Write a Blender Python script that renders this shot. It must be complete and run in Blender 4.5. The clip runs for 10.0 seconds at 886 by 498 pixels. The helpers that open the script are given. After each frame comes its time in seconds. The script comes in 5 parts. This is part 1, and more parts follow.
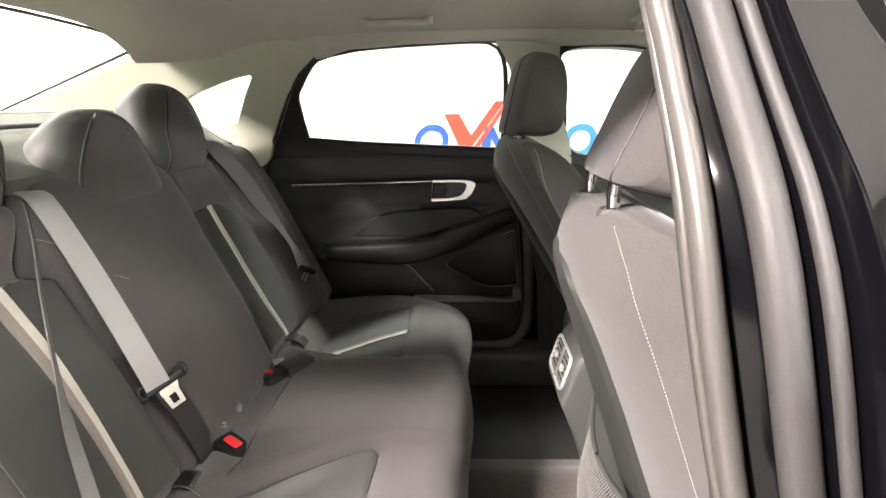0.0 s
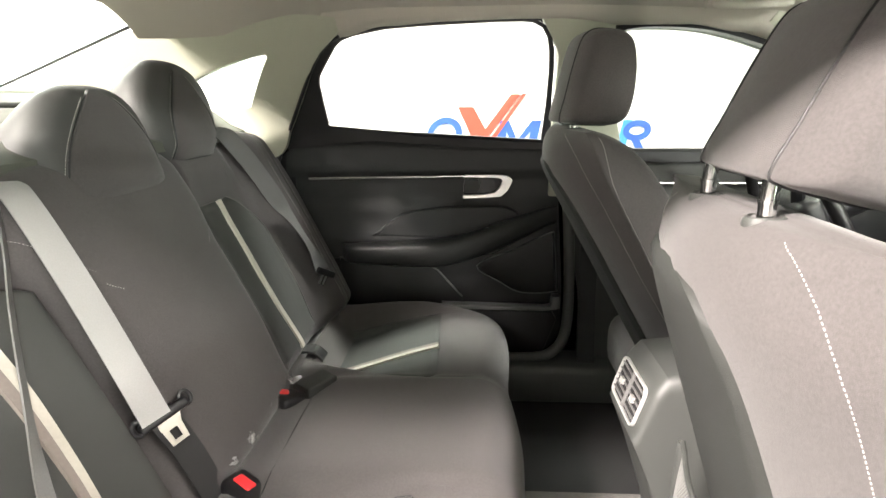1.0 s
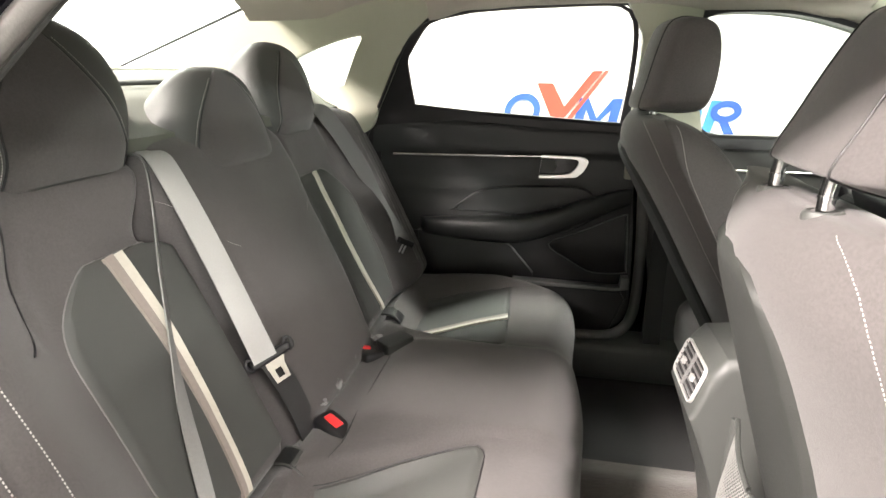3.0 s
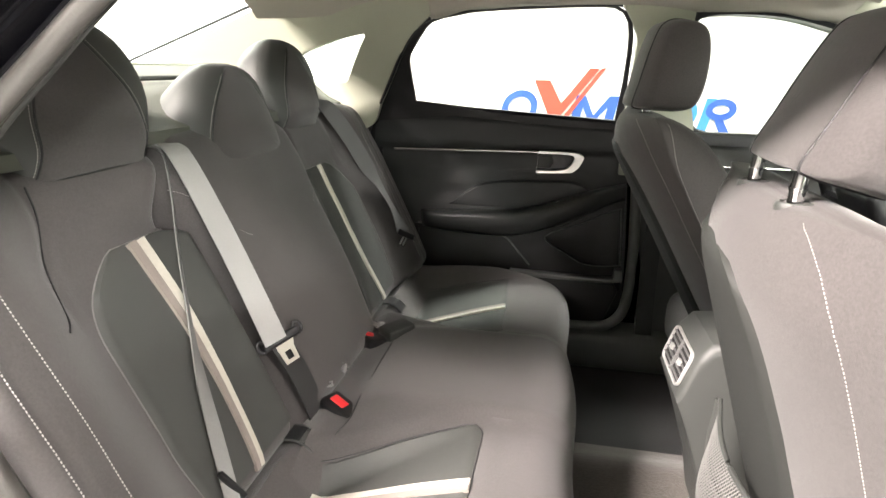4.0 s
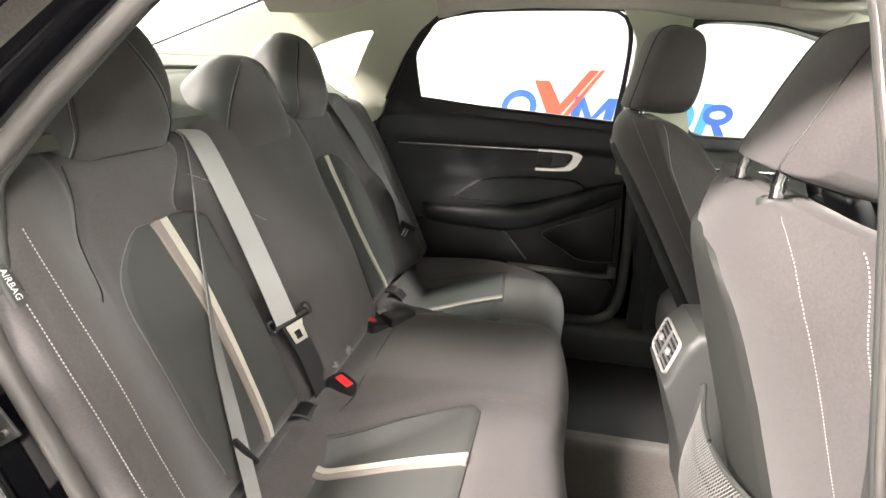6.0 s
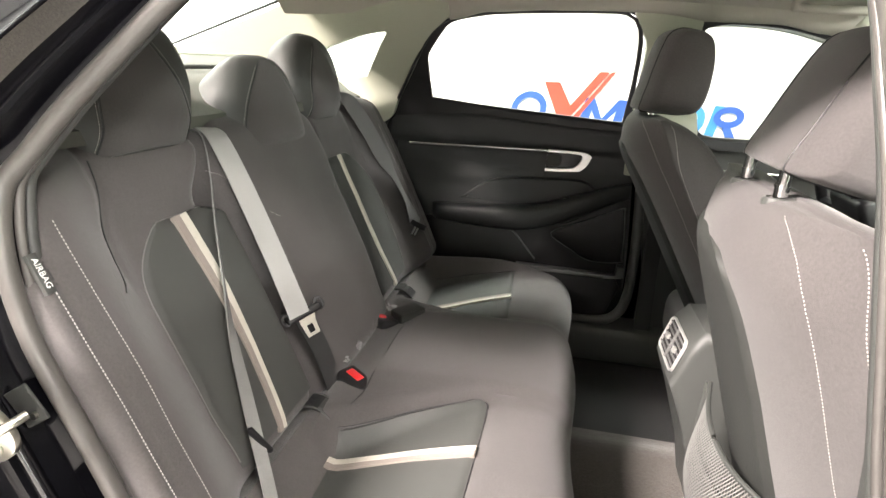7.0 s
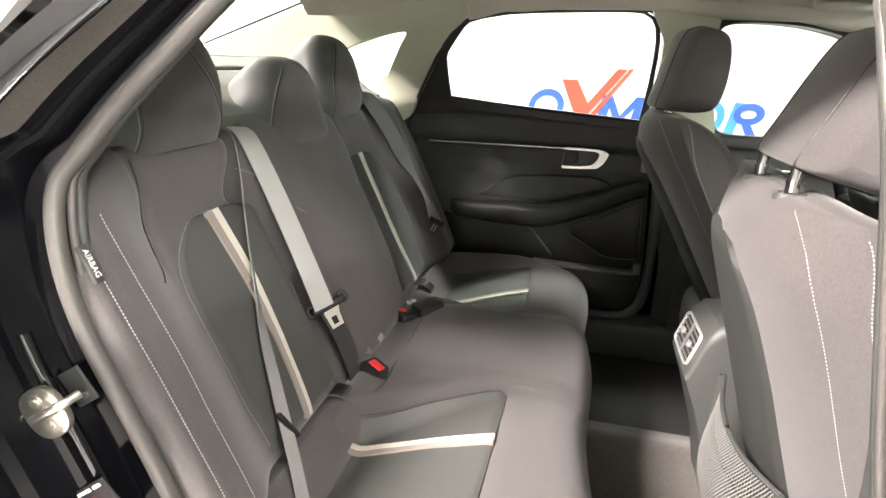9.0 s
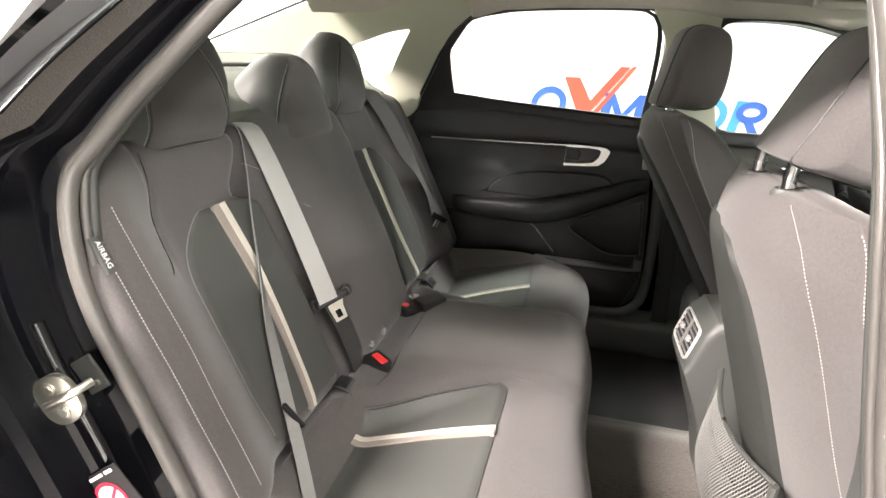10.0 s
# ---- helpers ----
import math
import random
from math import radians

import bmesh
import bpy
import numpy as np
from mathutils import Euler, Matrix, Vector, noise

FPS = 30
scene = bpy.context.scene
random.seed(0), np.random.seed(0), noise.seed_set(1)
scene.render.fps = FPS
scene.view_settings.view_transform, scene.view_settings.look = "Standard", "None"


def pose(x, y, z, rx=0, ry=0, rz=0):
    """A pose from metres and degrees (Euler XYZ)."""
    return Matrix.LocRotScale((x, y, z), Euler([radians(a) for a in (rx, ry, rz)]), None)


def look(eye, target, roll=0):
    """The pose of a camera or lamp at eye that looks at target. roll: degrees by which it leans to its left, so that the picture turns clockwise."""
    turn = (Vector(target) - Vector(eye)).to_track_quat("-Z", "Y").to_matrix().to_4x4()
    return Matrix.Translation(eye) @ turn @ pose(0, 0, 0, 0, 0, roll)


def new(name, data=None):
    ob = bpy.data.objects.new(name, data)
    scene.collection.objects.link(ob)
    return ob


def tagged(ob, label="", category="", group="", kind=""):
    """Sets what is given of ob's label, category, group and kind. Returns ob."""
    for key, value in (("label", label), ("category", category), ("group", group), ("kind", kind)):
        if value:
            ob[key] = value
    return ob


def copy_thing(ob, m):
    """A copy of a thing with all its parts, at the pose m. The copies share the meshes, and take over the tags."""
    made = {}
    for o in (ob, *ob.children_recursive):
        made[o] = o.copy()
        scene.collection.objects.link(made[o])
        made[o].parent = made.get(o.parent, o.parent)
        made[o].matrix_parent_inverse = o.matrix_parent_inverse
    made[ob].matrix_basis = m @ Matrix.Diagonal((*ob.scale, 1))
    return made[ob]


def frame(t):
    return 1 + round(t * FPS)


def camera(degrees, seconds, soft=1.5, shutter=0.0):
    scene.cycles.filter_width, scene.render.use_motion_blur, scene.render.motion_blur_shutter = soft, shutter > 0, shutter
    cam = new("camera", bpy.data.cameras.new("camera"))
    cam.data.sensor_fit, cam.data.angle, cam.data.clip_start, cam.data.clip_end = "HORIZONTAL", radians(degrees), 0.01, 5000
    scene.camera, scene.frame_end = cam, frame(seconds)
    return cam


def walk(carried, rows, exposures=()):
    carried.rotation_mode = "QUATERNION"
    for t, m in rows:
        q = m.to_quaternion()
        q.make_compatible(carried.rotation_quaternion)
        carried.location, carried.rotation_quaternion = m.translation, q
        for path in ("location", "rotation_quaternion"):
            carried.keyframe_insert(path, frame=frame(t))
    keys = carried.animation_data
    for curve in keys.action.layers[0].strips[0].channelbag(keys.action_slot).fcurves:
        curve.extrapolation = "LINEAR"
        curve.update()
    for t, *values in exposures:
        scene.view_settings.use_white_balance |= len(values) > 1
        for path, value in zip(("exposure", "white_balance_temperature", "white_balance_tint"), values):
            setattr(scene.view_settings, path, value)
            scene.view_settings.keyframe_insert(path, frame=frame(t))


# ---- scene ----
cam = camera(76.0, 10.0)
PATH = [
    (0, (0.478, -1.061, 1.149), (0.386, 0.874, 0.651), -1.2),
    (0.5, (0.428, -0.951, 1.138), (0.352, 0.972, 0.597), -0.6),
    (1, (0.395, -0.896, 1.128), (0.284, 1.034, 0.612), -0.5),
    (1.5, (0.378, -0.904, 1.131), (0.125, 1.013, 0.622), -0.1),
    (2, (0.381, -0.934, 1.137), (0.056, 0.967, 0.607), 0.4),
    (2.5, (0.389, -0.954, 1.144), (0.039, 0.93, 0.569), 0.4),
    (4, (0.39, -1.031, 1.154), (0.054, 0.843, 0.541), 1.0),
    (4.5, (0.387, -1.05, 1.153), (0.065, 0.825, 0.535), 1.5),
    (5, (0.387, -1.062, 1.155), (0.088, 0.815, 0.532), 2.1),
    (6.5, (0.382, -1.1, 1.154), (0.053, 0.773, 0.534), 3.1),
    (7, (0.384, -1.11, 1.154), (0.038, 0.76, 0.535), 3.0),
    (7.5, (0.386, -1.12, 1.156), (0.024, 0.748, 0.539), 2.8),
    (8, (0.383, -1.13, 1.157), (0.007, 0.735, 0.54), 2.6),
    (8.5, (0.383, -1.137, 1.157), (-0.008, 0.723, 0.536), 2.6),
    (9, (0.384, -1.144, 1.158), (-0.017, 0.712, 0.53), 2.6),
    (9.5, (0.384, -1.152, 1.157), (-0.015, 0.704, 0.527), 2.7),
    (10, (0.386, -1.16, 1.158), (-0.02, 0.692, 0.521), 2.8),
]
walk(cam, [(t, look(eye, target, roll)) for t, eye, target, roll in PATH],
     [(0, 1.52, 6500, 14), (0.5, 1.78, 6500, 12), (1.5, 1.97, 6500, 10.5), (2.5, 1.96, 6500, 11.5), (4, 1.80, 6500, 12), (10, 1.74, 6500, 12)])

from mathutils.bvhtree import BVHTree

# ---- light: a white showroom lit by added, unseen ceiling lamps ----
world = bpy.data.worlds.new("world")
scene.world = world
world.use_nodes = True
world.node_tree.nodes["Background"].inputs[0].default_value = (0.9, 0.95, 1.0, 1)
world.node_tree.nodes["Background"].inputs[1].default_value = 0.3


def unseen_lamp(x, y, sx, sy, power, tint):
    data = bpy.data.lights.new("unseen_lamp", "AREA")
    data.shape, data.size, data.size_y, data.energy = "RECTANGLE", sx, sy, power
    data.color = tint
    ob = new("unseen_lamp", data)
    ob.matrix_world = Matrix.Translation((x, y, 3.92))
    return ob


WARM, NEUTRAL = (1.0, 0.90, 0.84), (0.97, 1.0, 0.94)
# unseen lamps, added where seats, walls and trim needed brightening
LAMPS = [(-2.6, -3.4, 1.6, 0.8, 830, WARM), (7.9, -11.6, 2.0, 2.4, 1450, NEUTRAL), (-5.0, 3.6, 3.6, 1.2, 230, NEUTRAL), (0.4, 1.9, 5.0, 0.6, 70, NEUTRAL), (3.4, -3.8, 1.6, 1.2, 95, WARM), (2.0, -2.4, 1.4, 0.5, 8, WARM)]
for lamp in LAMPS:
    unseen_lamp(*lamp)


# ---- materials ----
def material(name, color, rough=0.5, metal=0.0, color2=None, scale=60.0, bump=0.0, bump_scale=400.0, blotch=0.12,
             sheen=0.0, coat=0.0, emit=0.0, spec=0.5):
    """A surface with a fine grain and a slow blotch over its colour, and a fine relief."""
    m = bpy.data.materials.new(name)
    m.use_nodes = True
    nt = m.node_tree
    b = nt.nodes["Principled BSDF"]
    tc = nt.nodes.new("ShaderNodeTexCoord")
    n1 = nt.nodes.new("ShaderNodeTexNoise")
    n1.inputs["Scale"].default_value = scale
    n1.inputs["Detail"].default_value = 4
    n2 = nt.nodes.new("ShaderNodeTexNoise")
    n2.inputs["Scale"].default_value = 5.0
    n2.inputs["Detail"].default_value = 3
    nt.links.new(tc.outputs["Object"], n1.inputs["Vector"])
    nt.links.new(tc.outputs["Object"], n2.inputs["Vector"])
    mix = nt.nodes.new("ShaderNodeMix")
    mix.data_type = "RGBA"
    c2 = color2 or tuple(c * 0.8 for c in color)
    mix.inputs["A"].default_value = (*color, 1)
    mix.inputs["B"].default_value = (*c2, 1)
    nt.links.new(n1.outputs["Fac"], mix.inputs["Factor"])
    mix2 = nt.nodes.new("ShaderNodeMix")
    mix2.data_type, mix2.blend_type = "RGBA", "MULTIPLY"
    ramp = nt.nodes.new("ShaderNodeMapRange")
    ramp.inputs["To Min"].default_value = 1 - blotch
    ramp.inputs["To Max"].default_value = 1 + blotch
    nt.links.new(n2.outputs["Fac"], ramp.inputs["Value"])
    mix2.inputs["Factor"].default_value = 1.0
    nt.links.new(mix.outputs["Result"], mix2.inputs["A"])
    nt.links.new(ramp.outputs["Result"], mix2.inputs["B"])
    nt.links.new(mix2.outputs["Result"], b.inputs["Base Color"])
    b.inputs["Roughness"].default_value = rough
    b.inputs["Metallic"].default_value = metal
    b.inputs["Sheen Weight"].default_value = sheen
    b.inputs["Coat Weight"].default_value = coat
    b.inputs["Coat Roughness"].default_value = 0.05
    b.inputs["Specular IOR Level"].default_value = spec
    if emit:
        b.inputs["Emission Color"].default_value = (*color, 1)
        b.inputs["Emission Strength"].default_value = emit
    if bump:
        n3 = nt.nodes.new("ShaderNodeTexNoise")
        n3.inputs["Scale"].default_value = bump_scale
        n3.inputs["Detail"].default_value = 2
        nt.links.new(tc.outputs["Object"], n3.inputs["Vector"])
        bp = nt.nodes.new("ShaderNodeBump")
        bp.inputs["Strength"].default_value = bump
        bp.inputs["Distance"].default_value = 0.002
        nt.links.new(n3.outputs["Fac"], bp.inputs["Height"])
        nt.links.new(bp.outputs["Normal"], b.inputs["Normal"])
    return m


def glass_material():
    m = bpy.data.materials.new("window_glass")
    m.use_nodes = True
    nt = m.node_tree
    nt.nodes.remove(nt.nodes["Principled BSDF"])
    out = nt.nodes["Material Output"]
    clear = nt.nodes.new("ShaderNodeBsdfTransparent")
    clear.inputs[0].default_value = (0.80, 0.88, 0.79, 1)
    gloss = nt.nodes.new("ShaderNodeBsdfGlossy")
    gloss.inputs["Roughness"].default_value = 0.02
    mix = nt.nodes.new("ShaderNodeMixShader")
    mix.inputs[0].default_value = 0.045
    nt.links.new(clear.outputs[0], mix.inputs[1])
    nt.links.new(gloss.outputs[0], mix.inputs[2])
    nt.links.new(mix.outputs[0], out.inputs[0])
    return m


CLOTH = material("seat_cloth", (0.087, 0.080, 0.078), 0.95, color2=(0.046, 0.042, 0.041), scale=330, bump=0.25, bump_scale=1100, sheen=0.2, blotch=0.24)
HIDE = material("seat_leatherette", (0.063, 0.065, 0.061), 0.60, color2=(0.047, 0.049, 0.046), scale=700, bump=0.25, bump_scale=900)
CREAM = material("cream_piping", (0.58, 0.55, 0.48), 0.5, scale=200, bump=0.1)
TAUPE = material("taupe_piping", (0.27, 0.235, 0.21), 0.55, scale=200, bump=0.1)
THREAD = material("white_thread", (0.45, 0.43, 0.41), 0.7)
SEAM = material("seam_thread", (0.16, 0.155, 0.15), 0.7)
# dimmer copy of the belt webbing: the near strap's shade is in its colour
WEBDIM = material("dimmed_belt_webbing", (0.21, 0.21, 0.205), 0.5, color2=(0.13, 0.13, 0.125), scale=600, bump=0.3, bump_scale=1200)
WEB = material("belt_webbing", (0.34, 0.34, 0.33), 0.45, color2=(0.28, 0.28, 0.27), scale=600, bump=0.3, bump_scale=1200)
# the same webbing again, darkened for the shade over the far seat
WEBSHADE = material("shaded_belt_webbing", (0.125, 0.125, 0.122), 0.5, color2=(0.09, 0.09, 0.088), scale=600, bump=0.3, bump_scale=1200)
WEBDARK = material("dark_belt_webbing", (0.03, 0.03, 0.03), 0.6, scale=600, bump=0.3, bump_scale=1200)
# door vinyl, lightened: window light grazing the far card is in this colour
LITDOORSKIN = material("lit_door_vinyl", (0.031, 0.034, 0.034), 0.42, color2=(0.024, 0.026, 0.026), scale=500, bump=0.3, bump_scale=700)
# darker copy of the door vinyl, without that light in it
ARMSKIN = material("armrest_vinyl", (0.020, 0.022, 0.022), 0.40, color2=(0.014, 0.015, 0.015), scale=500, bump=0.3, bump_scale=700)
PLASTIC = material("black_plastic", (0.009, 0.009, 0.010), 0.42, scale=500, bump=0.25, bump_scale=800)
GREYPLASTIC = material("grey_plastic", (0.058, 0.061, 0.057), 0.48, scale=500, bump=0.2, bump_scale=800)
PANELGREY = material("dark_panel_plastic", (0.032, 0.034, 0.031), 0.62, scale=500, bump=0.3, bump_scale=700)
# grey plastic lightened: light falling on the far sill and pillar foot is painted in
LITTRIM = material("lit_trim_plastic", (0.080, 0.084, 0.078), 0.5, scale=500, bump=0.2, bump_scale=800)
TRIMGREY = material("satin_grey_trim", (0.13, 0.135, 0.13), 0.35, scale=500, bump=0.1, bump_scale=800)
HEADLINER = material("headliner_cloth", (0.50, 0.47, 0.415), 0.95, color2=(0.42, 0.395, 0.345), scale=800, bump=0.3, bump_scale=1200, blotch=0.05)
PILLAR = material("pillar_trim_plastic", (0.46, 0.47, 0.37), 0.6, scale=600, bump=0.15, bump_scale=900, blotch=0.05)
CARPET = material("floor_carpet", (0.115, 0.100, 0.084), 1.0, color2=(0.012, 0.011, 0.010), scale=190, bump=1.0, bump_scale=330, sheen=0.2)
DARKCARPET = material("dark_carpet", (0.018, 0.017, 0.017), 1.0, color2=(0.007, 0.007, 0.007), scale=350, bump=1.0, bump_scale=450)
CHROME = material("chrome", (0.80, 0.80, 0.80), 0.12, 1.0, blotch=0.03)
SATIN = material("satin_metal", (0.72, 0.72, 0.70), 0.28, 1.0, blotch=0.03)
VENTMETAL = material("satin_vent_metal", (0.80, 0.80, 0.78), 0.40, 0.6, blotch=0.03)
SLAT = material("grey_slat_plastic", (0.20, 0.20, 0.195), 0.3)
TYRE = material("tyre_rubber", (0.02, 0.02, 0.02), 0.85, scale=200, bump=0.3)
PAINT = material("black_jamb_paint", (0.003, 0.003, 0.004), 0.13, spec=0.22, blotch=0.05)
BODYPAINT = material("black_car_paint", (0.004, 0.004, 0.005), 0.08, spec=0.5, coat=1.0, blotch=0.05)
DUSTY = material("dusty_black_strip", (0.055, 0.048, 0.040), 0.75, color2=(0.012, 0.011, 0.010), scale=420, bump=0.4, bump_scale=500, blotch=0.3)
PILLARSEAL = material("pillar_seal_rubber", (0.050, 0.048, 0.047), 0.55, scale=300, bump=0.15)
BEAD = material("polished_black_bead", (0.004, 0.004, 0.005), 0.06, coat=1.0, blotch=0.05)
RUBBER = material("rubber_seal", (0.085, 0.080, 0.074), 0.40, scale=300, bump=0.1)
RED = material("red_button", (0.75, 0.03, 0.035), 0.35)
NET = material("pocket_net", (0.22, 0.22, 0.21), 0.7)
WHITEPAINT = material("white_wall_paint", (0.86, 0.86, 0.85), 0.7, scale=30, bump=0.1, blotch=0.02)
TILE = material("polished_floor", (0.40, 0.395, 0.38), 0.2, scale=40, blotch=0.06)
PANELLIGHT = material("light_panel", (1.0, 0.97, 0.93), 0.5, emit=12.0)
# unseen walls made grey to cut fill light and reflections in the black paint
DIMPAINT = material("grey_reflection_wall", (0.26, 0.255, 0.25), 0.7, scale=30, bump=0.1, blotch=0.04)
# rear wall part darkened so the door jamb reflects black
DARKWALL = material("dark_reflection_wall", (0.22, 0.216, 0.205), 0.7, scale=30, bump=0.1, blotch=0.04)
DECK = material("rear_shelf_cloth", (0.12, 0.126, 0.105), 0.9, scale=500, bump=0.3, bump_scale=900)
BLUE = material("blue_sign_paint", (0.018, 0.085, 0.42), 0.5)
SKYBLUE = material("light_blue_sign_paint", (0.04, 0.25, 0.62), 0.5)
ORANGE = material("orange_red_sign_paint", (0.60, 0.055, 0.03), 0.5)
ZINC = material("zinc_plate", (0.70, 0.68, 0.60), 0.3, 1.0, blotch=0.2)
WHITEINK = material("white_print", (0.8, 0.8, 0.78), 0.6)
REDINK = material("red_print", (0.65, 0.02, 0.05), 0.5)
GLASS = glass_material()
WRAP = material("clear_wrap", (0.55, 0.55, 0.55), 0.10, 0.5, blotch=0.2)


# ---- mesh helpers ----
def part(name, bm, mat, parent=None, label="", sharp=40):
    """Links a bmesh as one mesh object, under a thing or a part."""
    bmesh.ops.recalc_face_normals(bm, faces=bm.faces)
    me = bpy.data.meshes.new(name)
    bm.to_mesh(me)
    bm.free()
    for p in me.polygons:
        p.use_smooth = True
    me.set_sharp_from_angle(angle=radians(sharp))
    me.materials.append(mat)
    ob = new(name, me)
    if parent is not None:
        ob.parent = parent
    if label:
        tagged(ob, label)
    return ob


def thing(name, label, category, group="", at=(0, 0, 0)):
    ob = new(name)
    ob.location = at
    return tagged(ob, label, category, group)


def fix(name, bm, mat, label, category, parent=None, sharp=40):
    """A piece of the setting."""
    return tagged(part(name, bm, mat, parent, "", sharp), label, category, "", "structure")


def box(x0, x1, y0, y1, z0, z1, bevel=0.0, seg=2, bm=None, m=None):
    bm2 = bmesh.new()
    bmesh.ops.create_cube(bm2, size=1.0)
    for v in bm2.verts:
        v.co = Vector((x0 + (v.co.x + 0.5) * (x1 - x0), y0 + (v.co.y + 0.5) * (y1 - y0), z0 + (v.co.z + 0.5) * (z1 - z0)))
    if bevel:
        bmesh.ops.bevel(bm2, geom=bm2.edges[:] + bm2.verts[:], offset=bevel, segments=seg, profile=0.5, affect="EDGES")
    if m is not None:
        bmesh.ops.transform(bm2, matrix=m, verts=bm2.verts)
    if bm is None:
        return bm2
    add(bm, bm2)
    return bm


def add(bm, other):
    me = bpy.data.meshes.new("join")
    other.to_mesh(me)
    other.free()
    bm.from_mesh(me)
    bpy.data.meshes.remove(me)
    return bm


def loft(rings, closed=True, caps=True, wrap=False):
    """Skin over rings of points, all of one length."""
    bm = bmesh.new()
    rows = [[bm.verts.new(p) for p in r] for r in rings]
    n = len(rings[0])
    pairs = list(zip(rows, rows[1:])) + ([(rows[-1], rows[0])] if wrap else [])
    for a, b in pairs:
        for i in range(n if closed else n - 1):
            j = (i + 1) % n
            bm.faces.new((a[i], a[j], b[j], b[i]))
    if closed and caps and not wrap:
        bm.faces.new(rows[0])
        bm.faces.new(rows[-1][::-1])
    return bm


def smooth_path(points, steps=6, closed=False):
    """A Catmull-Rom curve through points."""
    pts = [Vector(p) for p in points]
    n = len(pts)
    out = []
    for i in range(n if closed else n - 1):
        if closed:
            p0, p1, p2, p3 = pts[i - 1], pts[i], pts[(i + 1) % n], pts[(i + 2) % n]
        else:
            p0, p1, p2, p3 = pts[max(i - 1, 0)], pts[i], pts[i + 1], pts[min(i + 2, n - 1)]
        for k in range(steps):
            t = k / steps
            out.append(0.5 * (2 * p1 + (p2 - p0) * t + (2 * p0 - 5 * p1 + 4 * p2 - p3) * t * t + (3 * p1 - p0 - 3 * p2 + p3) * t ** 3))
    if not closed:
        out.append(pts[-1])
    return out


def tube(points, radius, sides=10, closed=False, flat=1.0, up=(0, 1, 0), caps=True):
    """A tube along points; flat squeezes it along up."""
    pts = [Vector(p) for p in points]
    n = len(pts)
    rings = []
    for i, p in enumerate(pts):
        if closed:
            d = pts[(i + 1) % n] - pts[i - 1]
        else:
            d = pts[min(i + 1, n - 1)] - pts[max(i - 1, 0)]
        d.normalize()
        a = Vector(up) - d * d.dot(Vector(up))
        if a.length < 1e-4:
            a = d.orthogonal()
        a.normalize()
        b = d.cross(a)
        rings.append([p + (a * flat * math.cos(2 * math.pi * k / sides) + b * math.sin(2 * math.pi * k / sides)) * radius for k in range(sides)])
    return loft(rings, True, caps, closed)


def ribbon(points, wide, width, thick):
    """A strap along points, its width along the vectors wide (one, or one for each point)."""
    pts = [Vector(p) for p in points]
    n = len(pts)
    rings = []
    wid = width if isinstance(width, list) else [width] * n
    for i, p in enumerate(pts):
        width = wid[i]
        w = Vector(wide[i] if isinstance(wide, list) else wide)
        d = (pts[min(i + 1, n - 1)] - pts[max(i - 1, 0)]).normalized()
        w = (w - d * w.dot(d)).normalized()
        t = d.cross(w)
        rings.append([p + w * width / 2 + t * thick / 2, p - w * width / 2 + t * thick / 2, p - w * width / 2 - t * thick / 2, p + w * width / 2 - t * thick / 2])
    return loft(rings)


def plate(outline, y0, y1, bevel=0.004, seg=2, axis="y"):
    """A plate with an outline in x and z, between y0 and y1 (or another axis)."""
    bm = bmesh.new()
    place = {"y": lambda a, b, c: (a, c, b), "x": lambda a, b, c: (c, a, b), "z": lambda a, b, c: (a, b, c)}[axis]
    lo = [bm.verts.new(place(a, b, y0)) for a, b in outline]
    hi = [bm.verts.new(place(a, b, y1)) for a, b in outline]
    n = len(lo)
    bm.faces.new(lo)
    bm.faces.new(hi[::-1])
    for i in range(n):
        bm.faces.new((lo[i], lo[(i + 1) % n], hi[(i + 1) % n], hi[i]))
    bmesh.ops.recalc_face_normals(bm, faces=bm.faces)
    if bevel:
        rim = [e for e in bm.edges if all(len(f.verts) != 4 or f.calc_area() > 0 for f in e.link_faces)
               and abs(e.verts[0].co[{"x": 0, "y": 1, "z": 2}[axis]] - e.verts[1].co[{"x": 0, "y": 1, "z": 2}[axis]]) < 1e-6]
        bmesh.ops.bevel(bm, geom=rim, offset=bevel, segments=seg, profile=0.5, affect="EDGES")
    return bm


def frame_plate(outer, inner, y0, y1):
    """A frame between two outlines with as many points each, in x and z; y may be a function of (x, z)."""
    ya = y0 if callable(y0) else (lambda x, z: y0)
    yb = y1 if callable(y1) else (lambda x, z: y1)
    rings = [[(a, ya(a, b), b) for a, b in outer], [(a, yb(a, b), b) for a, b in outer],
             [(a, yb(a, b), b) for a, b in inner], [(a, ya(a, b), b) for a, b in inner]]
    return loft(rings, True, False, True)


